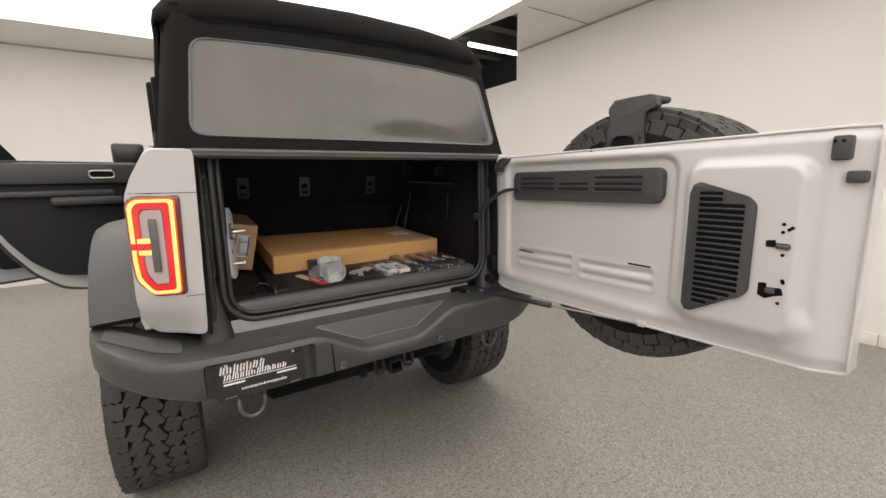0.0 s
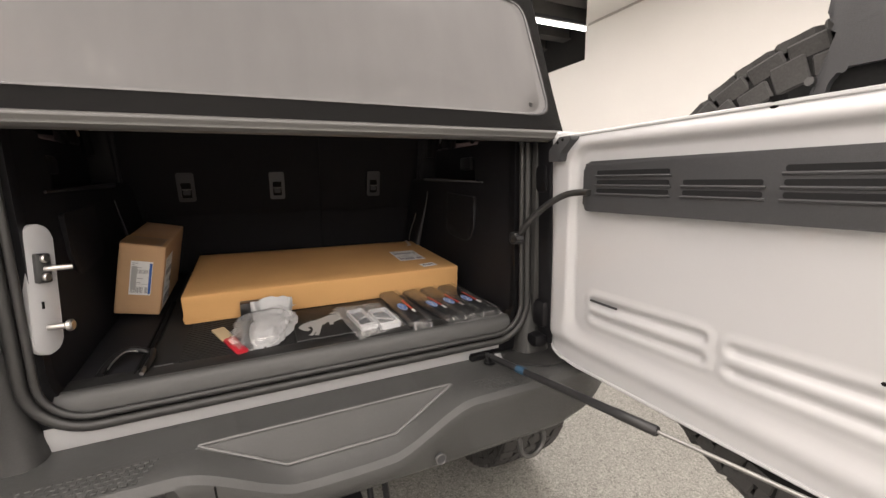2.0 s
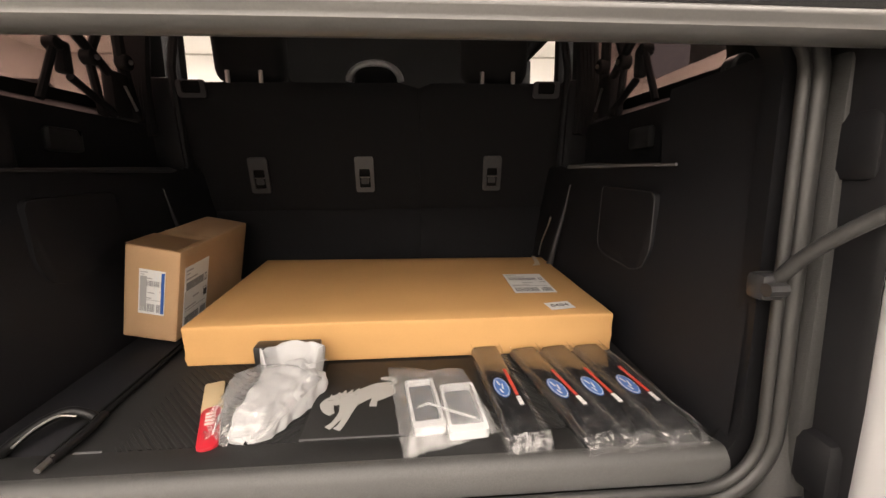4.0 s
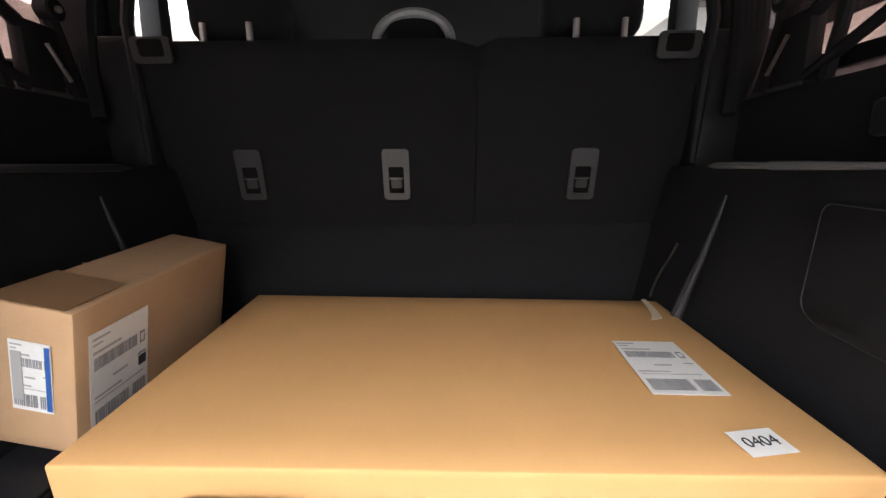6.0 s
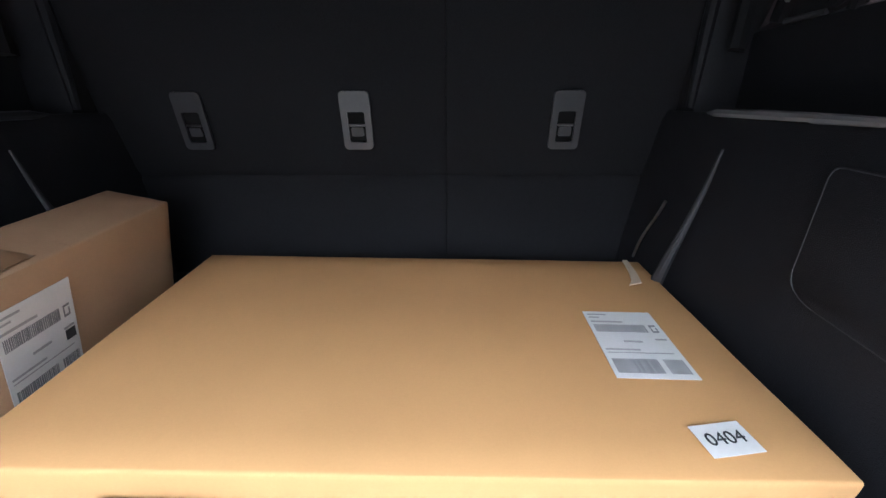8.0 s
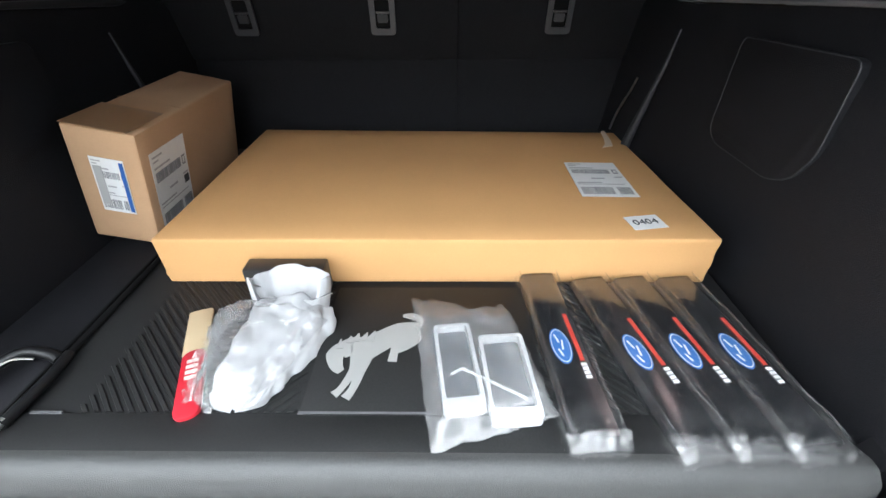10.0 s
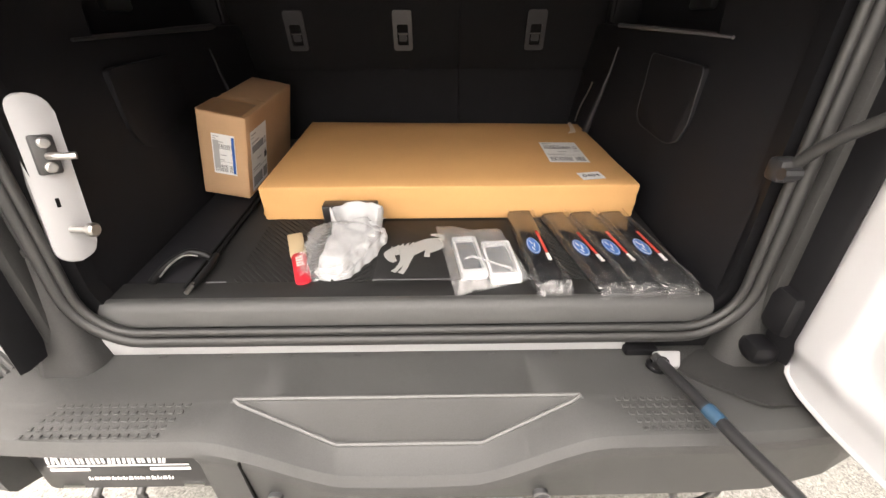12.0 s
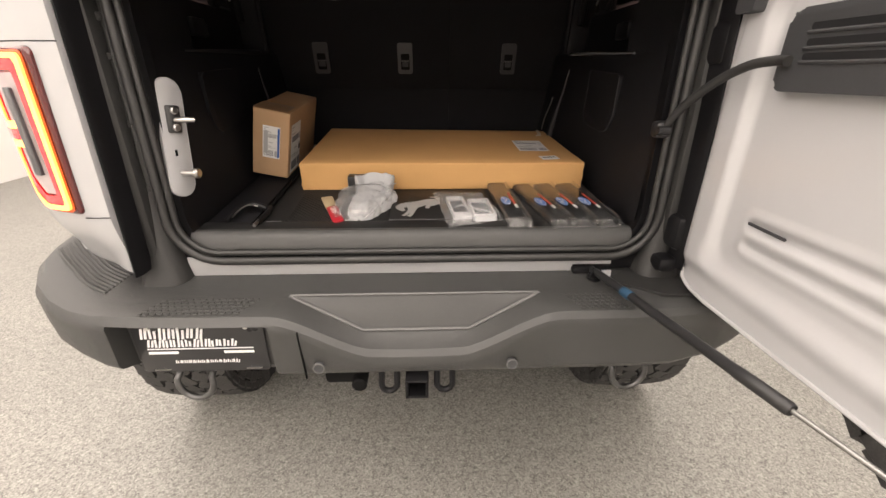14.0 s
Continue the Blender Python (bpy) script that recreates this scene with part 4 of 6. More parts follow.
tube([(-0.66, 2.5, 1.93), (0.66, 2.5, 1.93)], 0.035, 8, bm=b)
part("windshield_frame", b, BLACKPAINT, car)
part("windshield", loft([[(-0.7, 2.83, 1.44), (0.7, 2.83, 1.44)], [(-0.64, 2.51, 1.91), (0.64, 2.51, 1.91)]]), GLASS, car, "clear windshield glass")
part("dashboard", box((0, 2.55, 1.25), (1.4, 0.45, 0.3), 0.08), SMOOTH_BLACK, car)
for s in (-1, 1):
    mir = part("side_mirror", box((s * 0.975, 2.62, 1.626), (0.215, 0.09, 0.16), 0.025), SMOOTH_BLACK, car, "black side mirror")
    part("mirror_arm", tube([(s * 0.8, 2.6, 1.5), (s * 0.88, 2.61, 1.53), (s * 0.95, 2.62, 1.56)], 0.03, 8), SMOOTH_BLACK, mir)


# opened side doors
def open_door(hx, hy, turn, arch, glass):
    """Outline with the hinge edge at u = 0 and the free edge at u = 0.95."""
    if arch:
        outl = rounded([(0.0, 0.74), (0.34, 0.73), (0.46, 0.755), (0.58, 0.86), (0.67, 1.0), (0.74, 1.15), (0.93, 1.24), (0.93, 1.53), (0.0, 1.52)], 0.04)
    else:
        outl = rounded([(0.0, 0.72), (0.98, 0.70), (1.02, 0.8), (1.02, 1.5), (0.0, 1.5)], 0.04)
    m = Matrix.Translation((hx, hy, 0)) @ Matrix.Rotation(radians(turn), 4, "Z") @ Matrix(((-1, 0, 0, 0), (0, 0, -1, 0), (0, 1, 0, 0), (0, 0, 0, 1)))
    skin = part("side_door", prism(outl, 0.05, m @ Matrix.Translation((0, 0, -0.09))), PAINT, car, "opened white door with black inner trim")
    cu = sum(p[0] for p in outl) / len(outl)
    cv = sum(p[1] for p in outl) / len(outl)
    small = [(cu + (u - cu) * 0.86, cv + (v - cv) * 0.83 + 0.045) for u, v in outl]
    part("door_seal", tube([m @ Vector((cu + (u - cu) * 0.985, cv + (v - cv) * 0.985 + 0.0, -0.04)) for u, v in outl], 0.008, 8, True), RUBBER, skin)
    part("inner_trim", prism(small, 0.05, m @ Matrix.Translation((0, 0, -0.04)), 0.012), TRIM, skin, "black inner door trim")
    b = bmesh.new()
    merge(b, box((0.45, 1.45, 0.02), (0.86, 0.125, 0.045), 0.02), m)
    merge(b, box((0.5, 1.335, 0.025), (0.7, 0.035, 0.05), 0.012), m)
    merge(b, box((0.28, 1.29, 0.04), (0.34, 0.05, 0.08), 0.02), m)
    part("arm_rest", b, PLASTIC_GREY, skin, "charcoal upper trim and arm rest")
    part("door_handle", tube([m @ Vector((0.2 + u, 1.445 + v, 0.045)) for u, v in rrect(-0.06, -0.022, 0.06, 0.022, 0.018)], 0.005, 8, True), STEEL, skin, "chrome inner door handle")
    part("handle_recess", prism(rrect(0.145, 1.425, 0.255, 1.465, 0.016), 0.004, m @ Matrix.Translation((0, 0, 0.04))), BLACK, skin)
    if arch:
        part("door_sail", prism(rounded([(0.56, 1.525), (0.93, 1.525), (0.95, 1.82), (0.77, 1.82), (0.66, 1.68)], 0.02), 0.02, m @ Matrix.Translation((0, 0, -0.07)), 0.004), WEBBING, skin, "black upper door sail")
    if glass:
        part("window_frame", tube([m @ Vector(p) for p in ((0.9, 1.5, -0.05), (0.72, 1.72, -0.05), (0.6, 1.84, -0.05), (0.05, 1.86, -0.05), (0.02, 1.5, -0.05))], 0.022, 8), BLACKPAINT, skin)


open_door(-0.86, 1.72, 8, True, False)
open_door(-0.9, 2.72, 20, False, False)


# ---- tailgate, swung fully open: u runs from the hinge towards the free edge ----
GX = 0.62
GL = Matrix(((0, 0, -1, GX), (-1, 0, 0, 0), (0, 1, 0, 0), (0, 0, 0, 1)))  # (u, v, out) to world


def soft_rect(u, v, u0, v0, u1, v1, r):
    """Signed distance to a rounded rectangle, negative inside."""
    cx, cy, hx, hy = (u0 + u1) / 2, (v0 + v1) / 2, (u1 - u0) / 2 - r, (v1 - v0) / 2 - r
    dx, dy = abs(u - cx) - hx, abs(v - cy) - hy
    return math.hypot(max(dx, 0), max(dy, 0)) + min(max(dx, dy), 0) - r


def pill(u, v, u0, u1, vc, slope, r):
    t = min(1, max(0, (u - u0) / (u1 - u0)))
    return math.hypot(u - (u0 + t * (u1 - u0)), v - (vc + slope * (t * (u1 - u0)))) - r


def gate_height(u, v):
    h = 0.0
    w = 0.009 + 0.022 * smoothstep(1.0, 0.94, v)
    h -= 0.018 * smoothstep(w, -w, soft_rect(u, v, 0.172, 0.925, 0.945, 1.435, 0.05))
    for u0, u1 in ((0.252, 0.535), (0.595, 0.872)):
        for vc in (1.044, 1.002):
            d = pill(u, v, u0, u1, vc, 0.02, 0.0095)
            h -= 0.0065 * smoothstep(0.004, -0.006, d)
            h += 0.003 * smoothstep(0.014, 0.004, abs(d - 0.008))
    h += 0.03 * smoothstep(0.013 + 0.03 * smoothstep(1.05, 0.98, v), -0.016, soft_rect(u, v, 0.985, 0.955, 1.275, 1.41, 0.05))
    h -= 0.03 * smoothstep(1.30, 1.37, u)
    h -= 0.014 * smoothstep(0.115, 0.075, u)
    h -= 0.014 * smoothstep(1.45, 1.478, v)
    h -= 0.012 * smoothstep(0.925, 0.885, v)
    return h


def gate_bottom(u):
    return lerp_table([(0.085, 0.885), (0.105, 0.862), (0.14, 0.85), (0.2, 0.846), (1.33, 0.883), (1.372, 0.884)], u)


def gate_top(u):
    return lerp_table([(0.085, 1.468), (0.7, 1.474), (1.372, 1.48)], u)


NU, NV = 200, 96
rows = []
for i in range(NU + 1):
    u = 0.085 + (1.372 - 0.085) * i / NU
    row = []
    for j in range(NV + 1):
        lo, hi = gate_bottom(u), gate_top(u)
        v = lo + (hi - lo) * j / NV
        row.append(GL @ Vector((u, v, gate_height(u, v))))
    rows.append(row)
gate_bm = loft(rows)
# outer skin and edges
border = [r[0] for r in rows] + [p for p in rows[-1][1:]] + [r[-1] for r in rows[-2::-1]] + [p for p in rows[0][-2:0:-1]]
back = [p + Vector((0.075, 0, 0)) for p in border]
mid = [p + Vector((0.02, 0, 0)) for p in border]
loft([border, mid, back], True, False, gate_bm)
gate_bm.faces.new([gate_bm.verts.new(p) for p in back])
bmesh.ops.remove_doubles(gate_bm, verts=gate_bm.verts, dist=1e-5)
gate = part("tailgate", gate_bm, INNERPAINT, car, "open white side-hinged tailgate, inner side", smooth=50)
part("gate_flange", tube([p + Vector((-0.002, 0, 0)) for p in border[::3]], 0.004, 6, True), INNERPAINT, gate)


def on_gate(out=0.0):
    return GL @ Matrix.Translation((0, 0, out))


vent_outline = rounded([(0.222, 1.288), (0.222, 1.388), (0.236, 1.4), (0.888, 1.402), (0.906, 1.388), (0.906, 1.308), (0.888, 1.286), (0.236, 1.278)], 0.008)
vent = part("vent_panel", prism(vent_outline, 0.024, on_gate(-0.018), 0.006), PLASTIC_GREY, gate, "charcoal plastic vent panel")
# Slots are dark plates on the panel, their inner shade given as colour.
for u0, u1 in ((0.268, 0.458), (0.488, 0.626), (0.655, 0.838)):
    for v in (1.372, 1.35, 1.33) if u0 != 0.488 else (1.35, 1.33):
        part("vent_slot_shade", prism(rrect(u0, v - 0.005, u1, v + 0.005, 0.004, 3), 0.002, on_gate(0.0055)), SLOT, vent)
        part("vent_rib", tube([GL @ Vector((u0 - 0.004, v - 0.008, 0.007)), GL @ Vector((u1 + 0.004, v - 0.008, 0.007))], 0.0028, 6), PLASTIC_GREY, vent)
spk = rounded([(1.002, 1.338), (1.02, 1.358), (1.15, 1.318), (1.168, 1.298), (1.168, 1.065), (1.148, 1.042), (1.13, 1.036), (1.02, 0.972), (1.0, 0.985)], 0.012)
grille = part("speaker_grille", prism([(u + 0.006, v) for u, v in spk], 0.018, on_gate(0.022), 0.006), PLASTIC_GREY, gate, "charcoal louvred speaker cover")
for k in range(20):
    v = 1.325 - 0.0165 * k
    u1 = 1.15 if 1.06 < v < 1.3 else (1.095 if v >= 1.3 else 1.135)
    if v < 1.06:
        u1 = min(u1, 1.008 + (v - 0.972) * 1.72)
    # Black strip painted in for the shade between two louvres.
    part("louvre_gap_shade", prism(rrect(1.036, v - 0.0052, u1, v + 0.0052, 0.003, 2), 0.002, on_gate(0.0395)), BLACK, grille)
    part("louvre", box(tuple(GL @ Vector(((1.036 + u1) / 2, v - 0.0075, 0.043))), (0.006, u1 - 1.036, 0.0045), 0.0015, seg=1), PLASTIC_GREY, grille)
for u0, u1, v in ((0.242, 0.33, 1.046), (0.79, 0.875, 1.073)):
    part("drain_slot", prism(rrect(u0, v - 0.0028, u1, v + 0.0028, 0.0025, 3), 0.002, on_gate(-0.016)), BLACK if u0 > 0.5 else PLASTIC_GREY, gate, "thin dark slot")
# Latch openings and holes: black plates in place of shaded hollows.
for poly in ([(1.195, 1.205), (1.215, 1.207), (1.215, 1.2), (1.243, 1.2), (1.243, 1.183), (1.222, 1.188), (1.195, 1.188)],
             [(1.188, 1.092), (1.205, 1.094), (1.207, 1.083), (1.238, 1.085), (1.243, 1.068), (1.225, 1.062), (1.205, 1.052), (1.188, 1.06)]):
    part("latch_cutout", prism([(u + 0.006, v + 0.003) for u, v in poly], 0.003, on_gate(0.0285)), BLACK, gate, "black latch opening")
for u, v in ((1.228, 1.248), (1.24, 1.235), (1.246, 1.24), (1.228, 1.228), (1.232, 1.17), (1.238, 1.105), (1.24, 1.1), (1.234, 1.045)):
    part("latch_hole", cyl(GL @ Vector((u + 0.006, v + 0.003, 0.0285)), 0.0045, 0.006, "x", 10), BLACK, gate)
for u, v, sz in ((1.238, 1.195, (0.03, 0.012, 0.012)), (1.221, 1.078, (0.022, 0.014, 0.01))):
    b = bmesh.new()
    merge(b, box((0, 0, 0), sz, 0.003), GL @ Matrix.Translation((u, v, 0.032)))
    part("latch", b, DARKSTEEL, gate, "steel gate latch")
for c, sz in (((1.316, 1.432, 0.0), (0.034, 0.056, 0.036)), ((1.345, 1.366, -0.015), (0.034, 0.028, 0.04))):
    part("bump_stop", box(tuple(GL @ Vector(c)), (sz[2], sz[0], sz[1]), 0.006), PLASTIC_GREY, gate, "charcoal rubber bump stop")
part("bump_stop", prism(rounded([(0.108, 1.437), (0.108, 1.404), (0.15, 1.404), (0.154, 1.425), (0.19, 1.456), (0.19, 1.466), (0.15, 1.466), (0.135, 1.455)], 0.004), 0.03, on_gate(-0.006), 0.003), PLASTIC_GREY, gate, "charcoal wedge stop")
for u, v in ((1.305, 1.447), (1.32, 1.447), (0.143, 1.452), (0.162, 1.458)):
    part("screw_hole", cyl(GL @ Vector((u, v, 0.018 if u > 1 else 0.024)), 0.004, 0.003, "x", 8), BLACK, gate)
part("screw_hole", cyl(GL @ Vector((0.62, 1.476, -0.02)), 0.012, 0.02, "z", 12), BLACK, gate)
for z in (0.96, 1.36):
    b = box((0.628, -0.045, z), (0.05, 0.09, 0.085), 0.016)
    cyl((0.655, -0.055, z), 0.018, 0.11, "z", 14, 0.004, bm=b)
    part("gate_hinge", b, BLACKPAINT, car, "satin black tailgate hinge")
part("hinge_foot", box((0.605, -0.045, 0.88), (0.05, 0.09, 0.04), 0.015), BLACKPAINT, car)

# spare wheel and camera bracket on the outer side
put_wheel("spare_wheel", Matrix.Translation((0.845, -0.735, 1.16)) @ Matrix.Scale(1.04, 4), "spare off-road tyre behind the tailgate")
b = bmesh.new()
CB = Matrix.Translation((0.705, -0.715, 1.488)) @ Matrix(((0, 0, -1, 0), (-1, 0, 0, 0), (0, 1, 0, 0), (0, 0, 0, 1)))
brk = rounded([(-0.085, -0.05), (-0.045, 0.09), (-0.062, 0.106), (-0.058, 0.14), (0.02, 0.156), (0.11, 0.15), (0.12, 0.114), (0.075, 0.1), (0.085, -0.05), (0.05, -0.05), (0.045, 0.01), (0.03, 0.03), (-0.035, 0.03), (-0.05, 0.01), (-0.055, -0.05)], 0.008)
prism(brk, 0.03, CB, 0.006, bm=b)
box((0.755, -0.73, 1.636), (0.13, 0.15, 0.024), 0.011, bm=b)
box((0.79, -0.725, 1.598), (0.05, 0.08, 0.07), 0.014, bm=b)
br = part("camera_bracket", b, PLASTIC_GREY, car, "charcoal bracket holding the rear camera and stop lamp")
for y in (-0.775, -0.645):
    part("bracket_bolt", cyl((0.673, y, 1.505), 0.007, 0.012, "x", 10), DARKSTEEL, br)
part("wheel_mount", cyl((0.75, -0.735, 1.16), 0.16, 0.14, "x", 24, 0.02), BLACKPAINT, car)

# gas strut and wiring between body and gate
root, end = Vector((0.436, -0.08, 0.862)), Vector((0.542, -0.528, 0.868))
way = (end - root).normalized()
part("gas_strut", tube([root - way * 0.02, root + way * 0.02, end - way * 0.09, end - way * 0.085, end - way * 0.004, end], 0.013, 12, radii=[0.008, 0.0095, 0.0105, 0.0115, 0.0115, 0.0095]), SMOOTH_BLACK, car, "black gas strut holding the gate open")
part("strut_rod", tube([end - way * 0.01, end + way * 0.34], 0.0042, 10), RODSTEEL, car, "thin steel strut rod")
part("strut_band", tube([root + way * 0.096, root + way * 0.122], 0.011, 12), BLUETAPE, car, "blue tape band")
b = cyl((root.x + 0.004, root.y + 0.018, 0.84), 0.018, 0.016, "z", 18, 0.005)
tube([(root.x + 0.002, root.y + 0.012, 0.846), (root.x, root.y, 0.866)], 0.011, 10, bm=b)
part("strut_foot", b, BLACKPAINT, car, "black strut ball socket")
part("strut_plate", prism(rounded([(0.446, -0.03), (0.497, -0.03), (0.478, -0.068), (0.43, -0.07)], 0.006), 0.008, Matrix.Translation((0, 0, 0.836)), 0.001), PAINT, car, "white painted strut plate")
tip = end + way * 0.34
part("strut_bracket", box((tip.x + 0.015, tip.y, tip.z), (0.04, 0.03, 0.02), 0.006), INNERPAINT, car)
wire = spline([(0.55, -0.03, 1.185), (0.556, -0.05, 1.215), (0.565, -0.08, 1.25), (0.582, -0.13, 1.292), (0.597, -0.18, 1.318), (0.607, -0.225, 1.325), (0.607, -0.25, 1.324)], 6)
part("gate_wiring", tube(wire, 0.0085, 10), RUBBER, car, "black rubber wiring boot")
b = bmesh.new()
box((0.548, -0.03, 1.19), (0.035, 0.03, 0.035), 0.008, bm=b)
tube([(0.53, -0.05, 1.19), (0.555, -0.05, 1.19)], 0.009, 8, bm=b)
part("wiring_clip", b, SMOOTH_BLACK, car)

# striker plate on the latch side
b = bmesh.new()
lean = pose(-0.537, 0.013, 1.164, 0, 0, -28) @ pose(0, 0, 0, -7, -3.5, 0) @ Matrix(((0, 0, 1, 0), (1, 0, 0, 0), (0, 1, 0, 0), (0, 0, 0, 1)))
prism(rrect(-0.029, -0.128, 0.029, 0.128, 0.027, 6), 0.01, lean, 0.003, bm=b)
stk = part("striker_plate", b, PAINT, car, "white oblong striker plate on the jamb")
b = bmesh.new()
merge(b, box((0, 0.042, 0.013), (0.03, 0.058, 0.01), 0.004), lean)
part("striker_base", b, DARKSTEEL, stk)
for v in (0.06, 0.024):
    b = cyl((0, v, 0.02), 0.008, 0.008, "z", 12, 0.002)
    b.transform(lean)
    part("striker_screw", b, STEEL, stk)
part("striker_pin", tube([lean @ Vector((0, 0.04, 0.012)), lean @ Vector((0.012, 0.041, 0.045)), lean @ Vector((0.022, 0.041, 0.052))], 0.0055, 10), STEEL, stk, "bright steel striker pin")
b = tube([lean @ Vector((0.002, -0.075, 0.008)), lean @ Vector((0.014, -0.075, 0.036))], 0.006, 10)
merge(b, cyl((0, 0, 0), 0.0115, 0.012, "z", 14, 0.003), lean @ Matrix.Translation((0.016, -0.075, 0.041)) @ pose(0, 0, 0, 0, 22, 0))
part("striker_bolt", b, STEEL, stk, "bright steel guide bolt")
b = bmesh.new()
merge(b, box((-0.004, -0.03, 0.0095), (0.005, 0.014, 0.003)), lean)
part("striker_slot", b, BLACK, stk)


# ---- cargo space ----
ident = Matrix.Identity(4)
SLOPE = 4.57
LF = Matrix.Translation((0, 0.02, 0.949)) @ pose(0, 0, 0, SLOPE, 0, 0)  # load floor: x, y along it, z above it


def load(x, y, z=0.0, turn=0.0):
    return LF @ Matrix.Translation((x, y - 0.02, z)) @ pose(0, 0, 0, 0, 0, turn)


b = bmesh.new()
merge(b, box((-0.469, 0.415, -0.013), (0.13, 0.87, 0.02), 0.004), LF)
part("cargo_floor", b, TRIM, car, "black plastic cargo floor edge")
mat = thing("cargo_mat", "black ribbed rubber mat with a silver emblem", "mat", LF)
part("mat_sheet", box((0.066, 0.415, -0.012), (0.936, 0.87, 0.02), 0.004), MATPLAIN, mat, "smooth black rubber sheet")
part("mat_border", box((0.0, 0.003, 0.0), (1.06, 0.05, 0.006), 0.002), MATPLAIN, mat)
field = part("emblem_field", prism(rrect(-0.07, 0.026, 0.215, 0.245, 0.006), 0.0055, ident, 0.0015), MATPLAIN, mat, "smooth raised emblem field")


def ribs(x0, x1, y0, y1, lean, gap=0.0137):
    """Slanted raised ribs, cut off at the edges of a panel."""
    b = bmesh.new()
    k = x0 - 0.4
    while k < x1 + 0.4:
        pts = []
        for j in range(81):
            y = y0 + (y1 - y0) * j / 80
            x = k + lean * (y - y0)
            if x0 <= x <= x1:
                pts.append((x, y))
        if len(pts) > 1:
            (xa, ya), (xb, yb) = pts[0], pts[-1]
            loft([[(x - 0.0046, y, -0.003), (x - 0.0028, y, 0.0006), (x + 0.0028, y, 0.0006), (x + 0.0046, y, -0.003)] for x, y in ((xa, ya), (xb, yb))], True, True, b)
        k += gap
    return b


for x0, x1, y0, y1, lean in ((-0.332, -0.208, 0.032, 0.28, -1.0), (-0.202, -0.078, 0.032, 0.28, 1.0), (0.222, 0.344, 0.032, 0.28, -1.0), (0.35, 0.474, 0.032, 0.28, 1.0)):
    tagged(part("mat_rib", ribs(x0, x1, y0, y1, lean), MAT, mat, "raised slanted rubber ribs"), kind="stuff")
for x0, x1 in ((-0.07, 0.082), (-0.379, -0.342)):
    part("mat_line", box(((x0 + x1) / 2, 0.0275, 0.0052 if x0 > -0.2 else 0.0035), (x1 - x0, 0.003, 0.002)), GREYTRIM, mat)
b = box((-0.4, 0.24, 0.003), (0.009, 0.46, 0.006), 0.002)
box((-0.412, 0.24, 0.001), (0.004, 0.46, 0.006), 0.001, bm=b)
part("mat_seam", b, BLACK, mat)


def strip(path, widths, z, n=6):
    """A flat strip of changing width along a smooth line."""
    mid = spline([(x, y, 0) for x, y in path], n)
    wide = [widths[min(i // n, len(widths) - 2)] * (1 - (i % n) / n) + widths[min(i // n + 1, len(widths) - 1)] * ((i % n) / n) for i in range(len(mid) - 1)] + [widths[-1]]
    left, right = [], []
    for i, p in enumerate(mid):
        d = (mid[min(i + 1, len(mid) - 1)] - mid[max(i - 1, 0)]).normalized()
        q = Vector((-d.y, d.x, 0)) * wide[i] / 2
        left.append(p + q)
        right.append(p - q)
    up = Vector((0, 0, 0.0009))
    low = Vector((0, 0, z))
    return loft([[a + low, c + low, c + low + up, a + low + up] for a, c in zip(left, right)], True, True)


# emblem: flat overlapping strips
for k, (path, widths) in enumerate((
        ([(0.058, 0.158), (0.035, 0.152), (0.015, 0.138), (-0.005, 0.122), (-0.018, 0.113)], (0.022, 0.031, 0.035, 0.036, 0.034)),
        ([(-0.008, 0.121), (-0.026, 0.125), (-0.04, 0.116)], (0.034, 0.031, 0.026)),
        ([(-0.041, 0.126), (-0.046, 0.111), (-0.041, 0.094), (-0.033, 0.084)], (0.014, 0.024, 0.017, 0.009)),
        ([(-0.015, 0.112), (-0.0176, 0.086), (-0.027, 0.0605), (-0.0345, 0.0505)], (0.024, 0.0115, 0.0085, 0.011)),
        ([(-0.008, 0.112), (-0.0095, 0.082), (-0.014, 0.058), (-0.02, 0.046)], (0.028, 0.0125, 0.0095, 0.012)),
        ([(0.045, 0.146), (0.035, 0.131), (0.0305, 0.114), (0.0295, 0.0995)], (0.032, 0.017, 0.0105, 0.012)),
        ([(0.051, 0.153), (0.059, 0.138), (0.047, 0.126), (0.0335, 0.117)], (0.022, 0.012, 0.012, 0.009)),
        ([(0.0365, 0.1815), (0.047, 0.1805), (0.058, 0.177), (0.0625, 0.168), (0.056, 0.16)], (0.004, 0.011, 0.01, 0.009, 0.012)),
        ([(-0.0425, 0.12), (-0.0437, 0.137)], (0.009, 0.001)),
        ([(-0.031, 0.13), (-0.031, 0.1425)], (0.011, 0.001)),
        ([(-0.0235, 0.133), (-0.021, 0.147)], (0.011, 0.001)),
        ([(-0.014, 0.134), (-0.0095, 0.1485)], (0.011, 0.001)),
        ([(-0.005, 0.134), (0.001, 0.1515)], (0.012, 0.001)))):
    part("emblem_strip", strip(path, widths, 0.0055 + 0.00012 * k), SILVERGREY, field, "silver grey emblem strip")
b = bmesh.new()
rows = [[(x, -0.002, 0.952), (x, -0.012, 0.95), (x, -0.022, 0.938), (x, -0.026, 0.91), (x, 0.05, 0.9), (x, 0.05, 0.94)] for x in (-0.535, -0.3, 0, 0.3, 0.535)]
loft(rows, True, True, b)
part("scuff_plate", b, PLASTIC, car, "black scuff plate behind the weatherstrip")

